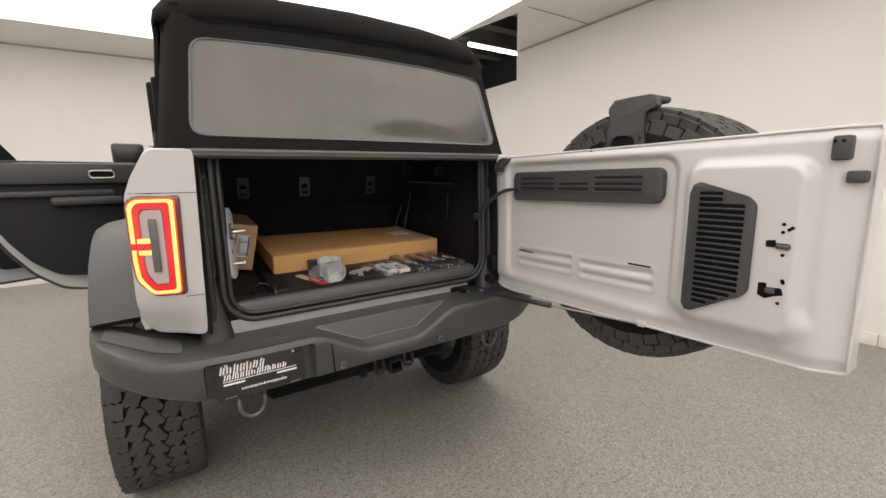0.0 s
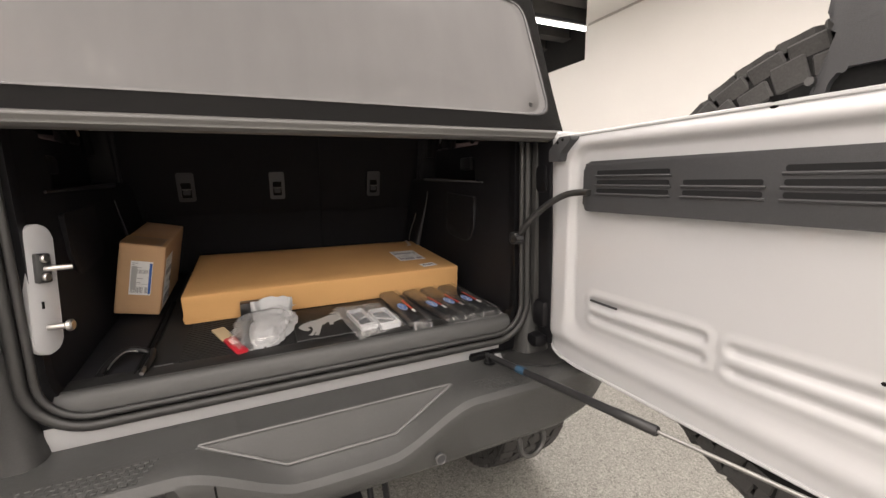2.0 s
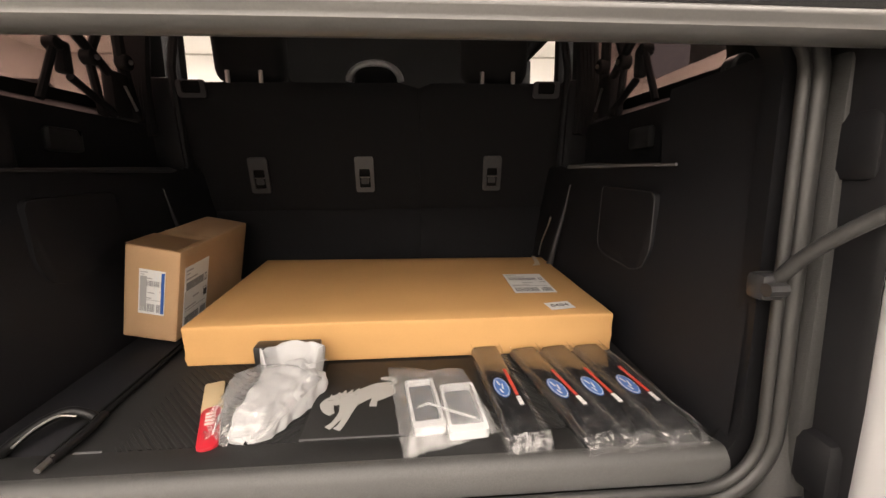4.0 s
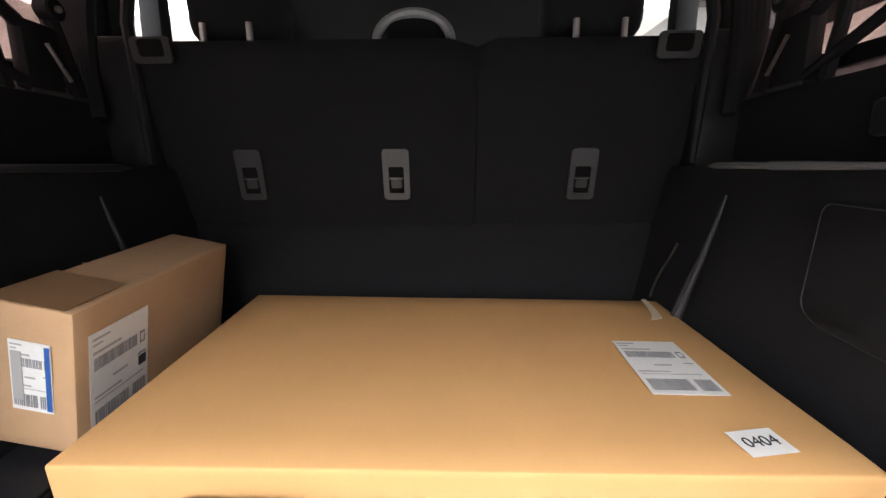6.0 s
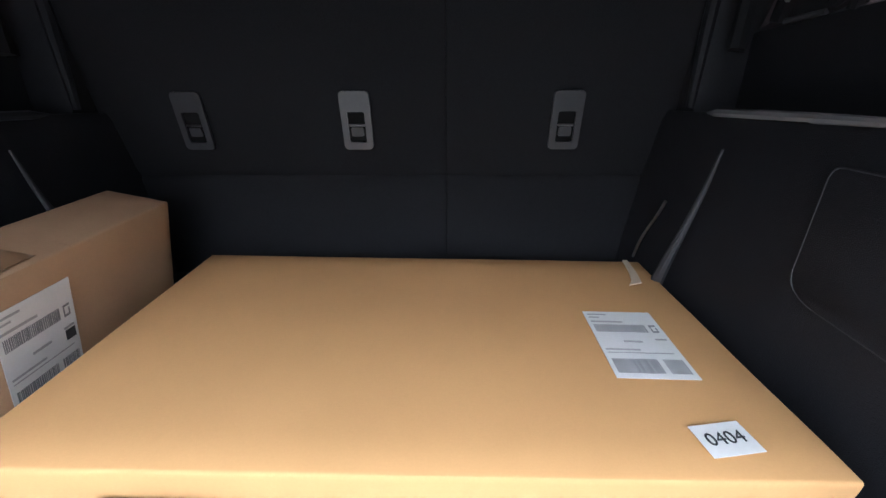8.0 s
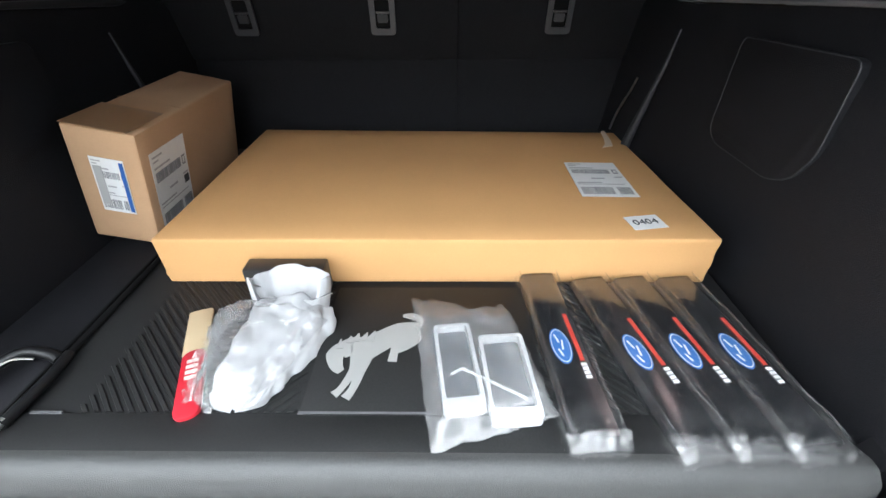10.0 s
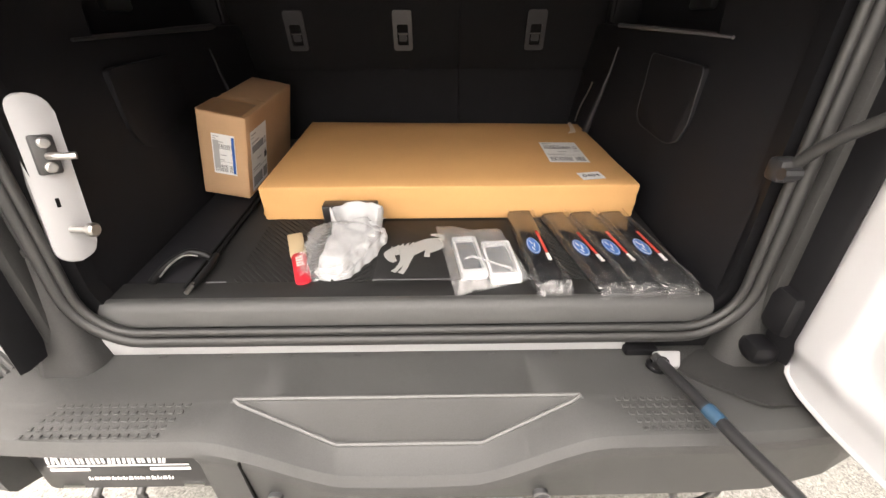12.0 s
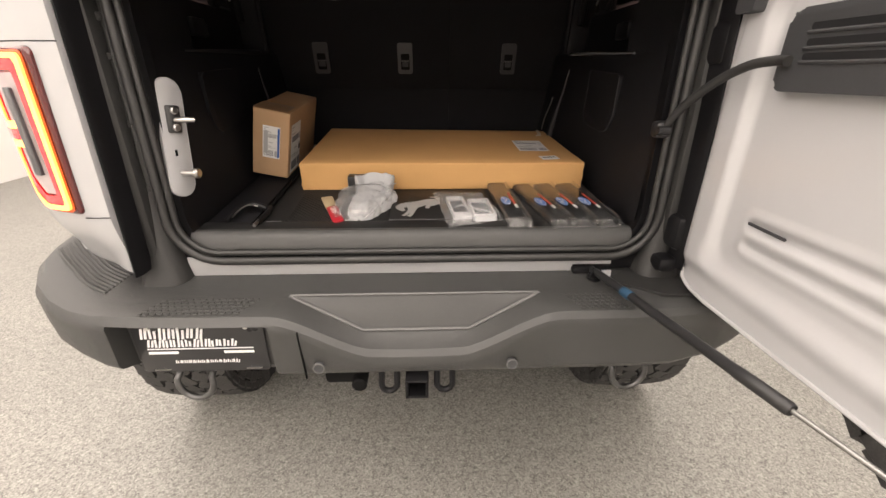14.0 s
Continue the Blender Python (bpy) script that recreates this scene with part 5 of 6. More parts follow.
for s in (1, -1):
    rows = []
    for y, w0, deep in ((0.0, 0.556, 0), (0.06, 0.56, 0), (0.2, 0.562, 0), (0.255, 0.562, 0), (0.262, 0.562, 1), (0.45, 0.56, 1), (0.62, 0.558, 1), (0.72, 0.552, 1), (0.8, 0.54, 1), (1.0, 0.54, 1)):
        foot = 0.032 * smoothstep(0.5, 0.72, y)
        up = [(0.645, 1.352 + 0.02 * (y - 0.26)), (0.65, 1.49), (0.74, 1.5 + 0.06 * y)] if deep else [(w0 + 0.008, 1.40), (w0 + 0.02, 1.488), (0.74, 1.5 + 0.06 * y)]
        rows.append([(s * x, y, z) for x, z in [(0.72, 0.9), (w0 - 0.012 - foot, 0.9), (w0 - 0.006 - foot, 1.05), (w0 - 0.2 * foot, 1.24), (w0 + 0.005, 1.335 + 0.02 * y), (w0 + 0.012, 1.348 + 0.02 * y)] + up])
    part("side_trim", loft(rows), TRIM, car, "black moulded cargo side trim", smooth=35)
    b = bmesh.new()
    # Ledge lip thickens at the back and is paler on the right: painted highlight.
    tube([(s * 0.566, 0.727, 1.362), (s * 0.564, 0.69, 1.362), (s * 0.566, 0.5, 1.358), (s * 0.567, 0.36, 1.354), (s * 0.567, 0.2, 1.35)], 0.0055, 8, bm=b, radii=[0.002, 0.008, 0.0065, 0.004, 0.003])
    part("ledge_lip", tube([(s * 0.64, 0.70, 1.493), (s * 0.643, 0.63, 1.493)], 0.004, 6), SOFTGREY, car)
    part("trim_lip", b, LEDGE_GLINT if s > 0 else SOFTGREY, car, "grey edge of the storage ledge")
    b = bmesh.new()
    lean = 0.008 if s > 0 else 0.0
    pts = [Vector((s * (x - lean), y, z)) for x, y, z in ((0.549, 0.625, 1.311), (0.543, 0.638, 1.25), (0.534, 0.652, 1.19), (0.523, 0.67, 1.12), (0.514, 0.688, 1.05))]
    tube(pts, 0.007, 8, bm=b, radii=[0.002, 0.004, 0.006, 0.009, 0.012])
    part("trim_strip", b, SOFTGREY, car)
    hatch = [(0.452, 1.31), (0.46, 1.22), (0.465, 1.168), (0.44, 1.15), (0.305, 1.138), (0.265, 1.15), (0.24, 1.19), (0.235, 1.30)]
    hatch = rounded(hatch, 0.015)
    b = prism([(y, z) for y, z in hatch], 0.012, Matrix(((0, 0, -s, s * 0.565), (1, 0, 0, 0), (0, 1, 0, 0), (0, 0, 0, 1))), 0.0025)
    # Paler line on one hatch only: its edge highlight as colour.
    if s > 0:
        part("hatch_edge_glint", tube([(s * 0.5535, y, z) for y, z in hatch], 0.0012, 6, True), BEZEL, car)
    part("trim_hatch", b, TRIM, car, "black storage cover in the side trim")
    part("coat_hook", cyl((s * 0.60, 0.12, 1.49), 0.02, 0.03, "y", 12, 0.004), SMOOTH_BLACK, car)
    part("trim_hook", box((s * 0.64, 0.45, 1.42), (0.02, 0.09, 0.05), 0.008), SMOOTH_BLACK, car)
    part("pillar_edge", tube([(s * 0.57, 0.79, 1.37), (s * 0.574, 0.788, 1.5), (s * 0.584, 0.79, 1.65), (s * 0.562, 0.8, 1.8)], 0.011, 8, radii=[0.007, 0.011, 0.012, 0.012]), TRIM, car, "dark pillar trim edge")
    b = box((s * 0.655, 0.86, 1.485), (0.17, 0.16, 0.29), 0.02)
    part("pillar_trim", b, TRIM, car, "black moulded pillar trim")
part("tie_ring", tube(spline([(0.52, 0.72, 1.212), (0.518, 0.735, 1.185), (0.51, 0.755, 1.145), (0.506, 0.768, 1.115), (0.505, 0.78, 1.085)], 4), 0.0026, 8), STEEL, car, "bright tie-down ring")


# rear seat backs, seen from behind
def seat_plane(x, z, d=0.0):
    return (x, 0.868 - 0.235 * (z - 1.24) - d, z) if z > 1.24 else (x, 0.868 - d, z)


def seat_back(x0, x1):
    rows = []
    zs = [0.95, 1.05, 1.225, 1.236, 1.25, 1.35, 1.45, 1.55, 1.59, 1.608, 1.615]
    xs = [x0 + (x1 - x0) * k / 12 for k in range(13)]
    for z in zs:
        row = []
        for x in xs:
            e = min(x - x0, x1 - x)
            d = 0.012 * smoothstep(0, 0.05, e) * (1 if z > 1.24 else 0.9) - (0.006 if abs(z - 1.236) < 0.003 else 0)
            top = 0.012 * (1 - smoothstep(0, 0.03, e)) * smoothstep(1.5, 1.615, z)
            d -= 0.02 * smoothstep(1.58, 1.62, z)
            row.append(seat_plane(x, z - top, d))
        rows.append(row)
    front = [[(x, y + 0.13, z) for x, y, z in r] for r in rows]
    b = loft(rows)
    loft(front, bm=b)
    loft([rows[-1], front[-1]], bm=b)
    loft([[r[0] for r in rows], [r[0] for r in front]], bm=b)
    loft([[r[-1] for r in rows], [r[-1] for r in front]], bm=b)
    bmesh.ops.remove_doubles(b, verts=b.verts, dist=1e-5)
    return b


for x0, x1, heads in ((-0.585, 0.1243, ((-0.38, 0.2),)), (0.1257, 0.585, ((0.364, 0.2),))):
    seat = part("rear_seat_back", seat_back(x0, x1), CARPET, car, "black carpeted rear seat back")
    for hx, hw in heads:
        part("headrest", box((hx, 0.85, 1.745), (hw + 0.01, 0.11, 0.25), 0.045, m=pose(0, 0, 0, 8, 0, 0), seg=4), SEATCLOTH, seat, "dark grey seat headrest")
        for dx in (-0.047, 0.047):
            part("headrest_post", cyl((hx + dx, 0.785, 1.63), 0.0065, 0.034, "z", 10), STEEL, seat)
    hooks = (-0.374, -0.05) if x0 < 0 else (0.357,)
    for hx in hooks:
        M = Matrix.Translation(seat_plane(hx, 1.348, 0.016)) @ pose(0, 0, 0, 90 + 13.2, 0, 0)
        # Like bezels in two tones: middle one painted lit, outer ones shaded.
        hk = part("tether_bezel", ring_plate(rrect(-0.029, -0.056, 0.029, 0.056, 0.008, 3), rrect(-0.017, -0.042, 0.017, 0.018, 0.004, 3), 0.006, lambda u, v, d: M @ Vector((u, v, d)), None, 32), MIDBEZEL if abs(hx) < 0.1 else BEZEL, seat, "grey child seat anchor bezel")
        part("tether_pocket", prism(rrect(-0.018, -0.043, 0.018, 0.019, 0.004, 3), 0.001, M @ Matrix.Translation((0, 0, 0.0005))), BLACK, hk)
        part("tether_bar", tube([M @ Vector((-0.015, -0.008, 0.004)), M @ Vector((0.015, -0.008, 0.004))], 0.0025, 6), DARKSTEEL, hk)
        part("tether_anchor", prism(rrect(-0.012, -0.03, 0.012, -0.012, 0.003, 2), 0.003, M @ Matrix.Translation((0, 0, 0.0015))), BEZEL, hk)
# Filler behind the seat split, added to stop light showing through.
part("seat_gap_light_stop", box((0.125, 0.93, 1.28), (0.06, 0.05, 0.6), 0.01), CARPET, car)
for sx in (-0.52, 0.508):
    RM = Matrix.Translation((sx, 0.7645, 1.594)) @ pose(0, 0, 0, 103.2, 0, 0)
    rel = part("seat_release", ring_plate(rrect(-0.04, -0.026, 0.04, 0.022, 0.009, 3), rrect(-0.026, -0.014, 0.026, 0.018, 0.006, 3), 0.007, lambda u, v, d: RM @ Vector((u, v, d)), None, 32), BEZEL, car, "grey seat release frame")
    part("release_pocket", prism(rrect(-0.027, -0.015, 0.027, 0.019, 0.006, 3), 0.001, RM @ Matrix.Translation((0, 0, 0.001))), BLACK, rel)
# middle headrest behind the seat backs
ring = [(-0.012 + 0.082 * math.cos(radians(a)), 0.88, 1.64 + 0.056 * math.sin(radians(a))) for a in range(0, 181, 12)]
part("middle_headrest_trim", tube(ring, 0.011, 8), RIMGREY, car, "grey rimmed middle headrest")
part("middle_headrest", box((-0.012, 0.9, 1.655), (0.14, 0.05, 0.08), 0.025, seg=3), SEATCLOTH, car)
for s in (-1, 1):
    b = bmesh.new()
    box((s * 0.38, 1.85, 1.3), (0.5, 0.16, 0.7), 0.06, m=pose(0, 0, 0, 8, 0, 0), seg=3, bm=b)
    box((s * 0.38, 2.1, 0.95), (0.5, 0.5, 0.16), 0.06, seg=3, bm=b)
    box((s * 0.38, 1.8, 1.74), (0.26, 0.11, 0.18), 0.045, seg=3, bm=b)
    part("front_seat", b, SEATCLOTH, car, "dark front seat")
part("cabin_floor", box((0, 1.9, 0.72), (1.5, 2.0, 0.05), 0.01), CARPET, car)
part("rear_seat_cushion", box((0, 1.22, 1.0), (1.2, 0.5, 0.2), 0.06, seg=3), SEATCLOTH, car)
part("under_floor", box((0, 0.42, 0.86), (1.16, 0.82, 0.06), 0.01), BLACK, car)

# ---- loose things in the cargo space ----
def flat(bm, m, x0, y0, x1, y1, z, h=0.0006):
    return merge(bm, prism([(x0, y0), (x1, y0), (x1, y1), (x0, y1)], h), m @ Matrix.Translation((0, 0, z)))


def carton(name, sx, sy, sz, m, mat, label, flaps, bulge=0.0, sag=0.0):
    th = thing(name, label, "box", m)
    b = bmesh.new()
    bmesh.ops.create_cube(b, size=1)
    bmesh.ops.subdivide_edges(b, edges=b.edges[:], cuts=9, use_grid_fill=True)
    for v in b.verts:
        x, y, z = v.co
        e = (1 - (2 * x) ** 2) * (1 - (2 * y) ** 2)
        wob = 0.0015 * noise.noise(Vector((x * 4, y * 4, z * 4 + sx * 9)))
        v.co = (x * sx + wob, y * sy - wob, (z + 0.5) * sz + (bulge * e if z > 0.49 else 0) - sag * (x + 0.5) * (y + 0.5) * (z + 0.5) + wob)
    es = [e for e in b.edges if e.calc_face_angle(0) > 1.2]
    bmesh.ops.bevel(b, geom=es, offset=0.0035, segments=2, affect="EDGES", profile=0.5)
    part("carton", b, mat, th, smooth=45)
    for k, (x0, y0, x1, y1) in enumerate(flaps):
        part("flap_seam", flat(bmesh.new(), Matrix.Identity(4), x0, y0, x1, y1, sz + 0.0008), KRAFT, th)
    return th


BX, BY, BH = 0.858, 0.487, 0.083
big = carton("flat_box", BX, BY, BH, load(0.08, 0.527), CARDBOARD, "large flat tan cardboard box lying on the cargo mat", [], 0.003, 0.011)


def barcode(bm, m, x0, y0, x1, y1, z, seed):
    rnd = random.Random(seed)
    x = x0
    while x < x1:
        w = rnd.uniform(0.0006, 0.0018)
        flat(bm, m, x, y0, min(x1, x + w), y1, z)
        x += w + rnd.uniform(0.0008, 0.0016)


CODEINK = material("faint grey code print", (0.24, 0.24, 0.25), 0.6)
# shipping label on the lid
def label_on(parent, m, w, h, seed, blue=False):
    lab = part("shipping_label", flat(bmesh.new(), m, 0, 0, w, h, 0), PAPER, parent, "white shipping label")
    b = bmesh.new()
    z = 0.0007
    for y, x0, x1, t in ((0.93, 0.05, 0.32, 0.012), (0.88, 0.05, 0.2, 0.01), (0.8, 0.05, 0.5, 0.014), (0.48, 0.35, 0.6, 0.014), (0.52, 0.8, 0.95, 0.012), (0.36, 0.05, 0.5, 0.012), (0.32, 0.05, 0.9, 0.006)):
        flat(b, m, w * x0, h * y, w * x1, h * (y + t * 1.6), z)
    tagged(part("print_line", b, GREYINK, lab), kind="stuff")
    b = bmesh.new()
    barcode(b, m, w * 0.06, h * 0.64, w * 0.78, h * 0.76, z, seed)
    barcode(b, m, w * 0.06, h * 0.06, w * 0.62, h * 0.24, z, seed + 1)
    barcode(b, m, w * 0.7, h * 0.06, w * 0.95, h * 0.24, z, seed + 2)
    flat(b, m, w * 0.84, h * 0.64, w * 0.93, h * 0.66, z)
    flat(b, m, w * 0.84, h * 0.74, w * 0.93, h * 0.76, z)
    flat(b, m, w * 0.84, h * 0.64, w * 0.855, h * 0.76, z)
    flat(b, m, w * 0.915, h * 0.64, w * 0.93, h * 0.72, z)
    tagged(part("barcode", b, CODEINK, lab), kind="stuff")
    if blue:
        part("blue_band", flat(bmesh.new(), m, w * 0.86, h * 0.04, w * 0.98, h * 0.96, z + 0.0003), BLUEINK, lab)
    return lab


top_z = BH + 0.0035
label_on(big, Matrix.Translation((0.256, -0.111, top_z - 0.0022)) @ pose(0, 0, 0, -1.1, 0.3, -1), 0.1, 0.152, 11)
tag = part("number_label", flat(bmesh.new(), Matrix.Translation((0.306, -0.223, top_z)) @ pose(0, 0, 0, 0, 0, 9), 0, 0, 0.055, 0.038, 0), PAPER, big, "small white label reading 0404")
cu = bpy.data.curves.new("number_text", "FONT")
cu.body, cu.size, cu.extrude, cu.align_x, cu.align_y = "0404", 0.0205, 0.0003, "CENTER", "CENTER"
tx = new("number_text", cu)
dg = bpy.context.evaluated_depsgraph_get()
me = bpy.data.meshes.new_from_object(tx.evaluated_get(dg))
bpy.data.objects.remove(tx)
me.materials.append(INK)
tx = new("number_text", me)
tx.parent = tag
tx.matrix_local = Matrix.Translation((0.330, -0.200, top_z + 0.001)) @ pose(0, 0, 0, 0, 0, 9)
b = bmesh.new()
pts = [(0.41, 0.238), (0.406, 0.18), (0.4, 0.145), (0.374, 0.135), (0.386, 0.155), (0.394, 0.185), (0.401, 0.238)]
prism(pts, 0.003, Matrix.Translation((-0.006, 0, BH - 0.0085)) @ pose(0, 0, 0, 0, 0, 0), bm=b)
part("tape_tear", b, material("pale torn paper", (0.62, 0.5, 0.36), 0.8), big, "pale torn strip on the lid")
SW, SL, SH = 0.11, 0.348, 0.207
q = (Matrix.Rotation(radians(SLOPE), 4, "X") @ Matrix.Rotation(radians(11.5), 4, "Y"))
smallm = Matrix.Translation((-0.424, 0.386, 0.981)) @ q @ Matrix.Translation((-SW / 2, SL / 2, 0))
small = carton("small_box", SW, SL, SH, smallm, KRAFT, "brown cardboard box leaning against the side trim", [(-SW / 2, -0.035, SW / 2, -0.033)], 0.002)
part("tape_patch", flat(bmesh.new(), ident, -SW / 2, -SL / 2, SW / 2 - 0.01, -0.075, SH + 0.0018), material("brown packing tape", (0.27, 0.155, 0.075), 0.35, coat=0.3), small, "brown packing tape")
side_m = Matrix.Translation((SW / 2 + 0.001, -SL / 2 + 0.02, 0.012)) @ Matrix(((0, 0, 1, 0), (1, 0, 0, 0), (0, 1, 0, 0), (0, 0, 0, 1)))
label_on(small, side_m, 0.105, 0.155, 21)
part("label_mark", flat(bmesh.new(), side_m, 0.085, 0.062, 0.1, 0.078, 0.001), INK, small)
front_m = Matrix.Translation((-0.024, -SL / 2 - 0.0015, 0.06)) @ pose(0, 0, 0, 90, 0, 0)
lab = label_on(small, front_m, 0.052, 0.1, 31, True)
part("grey_field", flat(bmesh.new(), front_m, 0.003, 0.015, 0.016, 0.085, 0.0012), GREYINK, lab)

# four trim covers in clear film
def step_cover(m):
    th = thing("sill_cover", "black vehicle sill cover wrapped in clear plastic film", "car part", m, "sill covers on the mat")
    L, W = 0.27, 0.056
    b = bmesh.new()
    rows = []
    for y in (-L / 2, -L / 2 + 0.01, 0, L / 2 - 0.01, L / 2):
        rows.append([(-W / 2, y, 0.0), (-W / 2, y, 0.012), (-W / 2 + 0.005, y, 0.019), (-0.012, y, 0.02), (0.012, y, 0.02), (W / 2 - 0.005, y, 0.019), (W / 2, y, 0.012), (W / 2, y, 0.0),
                     (W / 2 - 0.003, y, 0.0), (W / 2 - 0.004, y, 0.011), (W / 2 - 0.008, y, 0.016), (-W / 2 + 0.008, y, 0.016), (-W / 2 + 0.004, y, 0.011), (-W / 2 + 0.003, y, 0.0)])
    loft(rows, True, True, b)
    part("cover", b, COVERBLACK, th, "gloss black cover")
    oval = [(-0.006 + 0.0115 * math.cos(radians(a)), -0.013 + 0.027 * math.sin(radians(a))) for a in range(0, 360, 15)]
    ov2 = [(-0.006 + 0.0128 * math.cos(radians(a)), -0.013 + 0.029 * math.sin(radians(a))) for a in range(0, 360, 15)]
    ov3 = [(-0.006 + 0.0105 * math.cos(radians(a)), -0.013 + 0.0255 * math.sin(radians(a))) for a in range(0, 360, 15)]
    badge = part("badge", prism(ov2, 0.0005, Matrix.Translation((0, 0, 0.0206))), BADGEBLUE, th, "plain blue oval badge")
    part("badge_rim", prism(oval, 0.0004, Matrix.Translation((0, 0, 0.0211))), WHITEINK, badge, "thin white ring")
    part("badge_face", prism(ov3, 0.0004, Matrix.Translation((0, 0, 0.0215))), BADGEBLUE, badge)
    b = bmesh.new()
    for x, y, w, h, a in ((-0.009, -0.002, 0.0025, 0.014, 12), (-0.004, -0.013, 0.0025, 0.016, -10), (-0.009, -0.025, 0.0025, 0.012, 15)):
        merge(b, prism([(-w / 2, -h / 2), (w / 2, -h / 2), (w / 2, h / 2), (-w / 2, h / 2)], 0.0004), Matrix.Translation((x, y, 0.0218)) @ pose(0, 0, 0, 0, 0, a))
    part("badge_mark", b, WHITEINK, badge)
    part("red_bar", flat(bmesh.new(), ident, 0.0115, -0.038, 0.0168, 0.042, 0.0206), REDINK, th, "red print bar")
    b = bmesh.new()
    for k in range(4):
        flat(b, ident, 0.0105, -0.064 + 0.006 * k, 0.0175, -0.0595 + 0.006 * k, 0.0206)
    part("white_bar", b, WHITEINK, th)
    b = bmesh.new()
    rows = []
    rnd = random.Random(7)
    for k in range(15):
        y = -L / 2 - 0.012 + (L + 0.02) * k / 14
        e = 0.004 * math.sin(k * 1.7)
        w2 = W / 2 + 0.007 + 0.003 * rnd.random()
        top = 0.0245 + 0.002 * rnd.random() if 0 < k < 14 else 0.012
        rows.append([(-w2, y, 0.001), (-w2 + 0.001, y, 0.012), (-w2 + 0.007, y, top - 0.001), (-0.012 + e, y, top + 0.0015 * rnd.random()), (0.012, y, top), (w2 - 0.006, y, top - 0.001), (w2 - 0.001, y, 0.012), (w2, y, 0.001)])
    loft(rows, False, False, b)
    part("film", b, CLEARFILM, th, "wrinkled clear plastic film", smooth=60)
    rows = []
    for k in range(7):
        y = -L / 2 - 0.014 + 0.003 * k
        rows.append([(-W / 2 - 0.006 + (W + 0.012) * j / 13, y + 0.004 * noise.noise(Vector((j * 0.8, k * 0.3, 2.0))), 0.002 + 0.02 * (k / 6) ** 0.6 + 0.005 * abs(noise.noise(Vector((j * 0.9, k * 0.5, 7.0))))) for j in range(14)])
    # Pale tubes along both edges put the film's streak highlights into the shape.
    for sx in (-1, 1):
        pts = [(sx * (W / 2 - 0.001 + 0.002 * math.sin(k * 2.1)), -L / 2 + L * k / 10, 0.0245 + 0.0008 * math.sin(k * 1.3)) for k in range(11)]
        part("film_edge_glint", tube(pts, 0.0012, 5), ENDFILM, th)
    part("film_end", loft(rows), ENDFILM, th, "crumpled film end", smooth=40)
    return th


first = step_cover(load(0.25, 0.147, 0.001, 3.5))
for x, y, a in ((0.342, 0.138, 10.5), (0.403, 0.14, 9), (0.467, 0.14, 7)):
    copy_thing(first, load(x, y, 0.001, a))

# clear bag with two white frames
bag = thing("clear_bag", "clear plastic bag holding two white frames", "bag", load(0.134, 0.128, 0.0, 8))
def frame_piece(x0, y0, x1, y1, tilt):
    b = bmesh.new()
    ring_plate(rrect(x0, y0, x1, y1, 0.006, 3), rrect(x0 + 0.0046, y0 + 0.016, x1 - 0.0046, y1 - 0.0046, 0.003, 3), 0.014, lambda u, v, d: (u, v, 0.006 + d), b, 40)
    b.transform(pose(0, 0, 0, 0, 0, tilt))
    return b
WHITEPL = material("white moulded plastic", (0.55, 0.56, 0.57), 0.35)
part("white_frame", frame_piece(-0.048, -0.082, 0.001, 0.048, -1), WHITEPL, bag, "white plastic frame")
part("white_frame", frame_piece(0.008, -0.1, 0.066, 0.024, -4), WHITEPL, bag, "white plastic frame")
# Thin white tube modelled for a highlight on the bag film.
part("film_highlight", tube([(-0.035, -0.035, 0.022), (-0.02, -0.03, 0.024), (0.045, -0.078, 0.021)], 0.0019, 8), WHITEPL, bag)
b = bmesh.new()
part("grey_pane", flat(flat(bmesh.new(), ident, -0.05, -0.07, 0.0, 0.05, 0.008), ident, 0.008, -0.09, 0.058, 0.016, 0.008), material("smoky plastic pane", (0.06, 0.072, 0.085), 0.25), bag)


def film_sheet(corners, h, seed, nx=26, ny=36):
    """A puffed sheet over four corners, first the near edge, with a ragged far edge."""
    (ax, ay), (bx, by), (cx, cy), (dx, dy) = corners
    rows = []
    for i in range(nx + 1):
        row = []
        for j in range(ny + 1):
            fu, fv = i / nx, j / ny
            x = (ax + (bx - ax) * fu) * (1 - fv) + (dx + (cx - dx) * fu) * fv
            y = (ay + (by - ay) * fu) * (1 - fv) + (dy + (cy - dy) * fu) * fv
            e = min(fu, 1 - fu, fv * 0.8, (1 - fv) * 0.8) * 2
            z = 0.002 + h * smoothstep(0, 0.22, e) * (1 - 0.55 * smoothstep(0.7, 0.95, fv))
            z += (0.005 * noise.noise(Vector((fu * 5, fv * 7, seed))) + 0.007 * (abs(noise.noise(Vector((fu * 4 + fv * 3, fv * 5, seed + 5)))) - 0.1) * smoothstep(0.55, 0.8, fv)) * smoothstep(0, 0.2, e)
            z += 0.002 * noise.noise(Vector((fu * 19, fv * 25, seed)))
            notch = smoothstep(0.8, 1.0, fv) * (0.02 * math.exp(-((fu - 0.62) / 0.1) ** 2) + 0.008 * noise.noise(Vector((fu * 9, seed, 3))))
            row.append((x + 0.005 * noise.noise(Vector((fv * 7, seed, fu * 2))), y - notch + 0.004 * noise.noise(Vector((fu * 6, seed, 3))), max(0.0015, z)))
        rows.append(row)
    return loft(rows)


part("bag_film", film_sheet([(-0.069, -0.12), (0.082, -0.097), (0.07, 0.095), (-0.077, 0.135)], 0.024, 3.1), FILM, bag, "crumpled clear bag film", smooth=50)

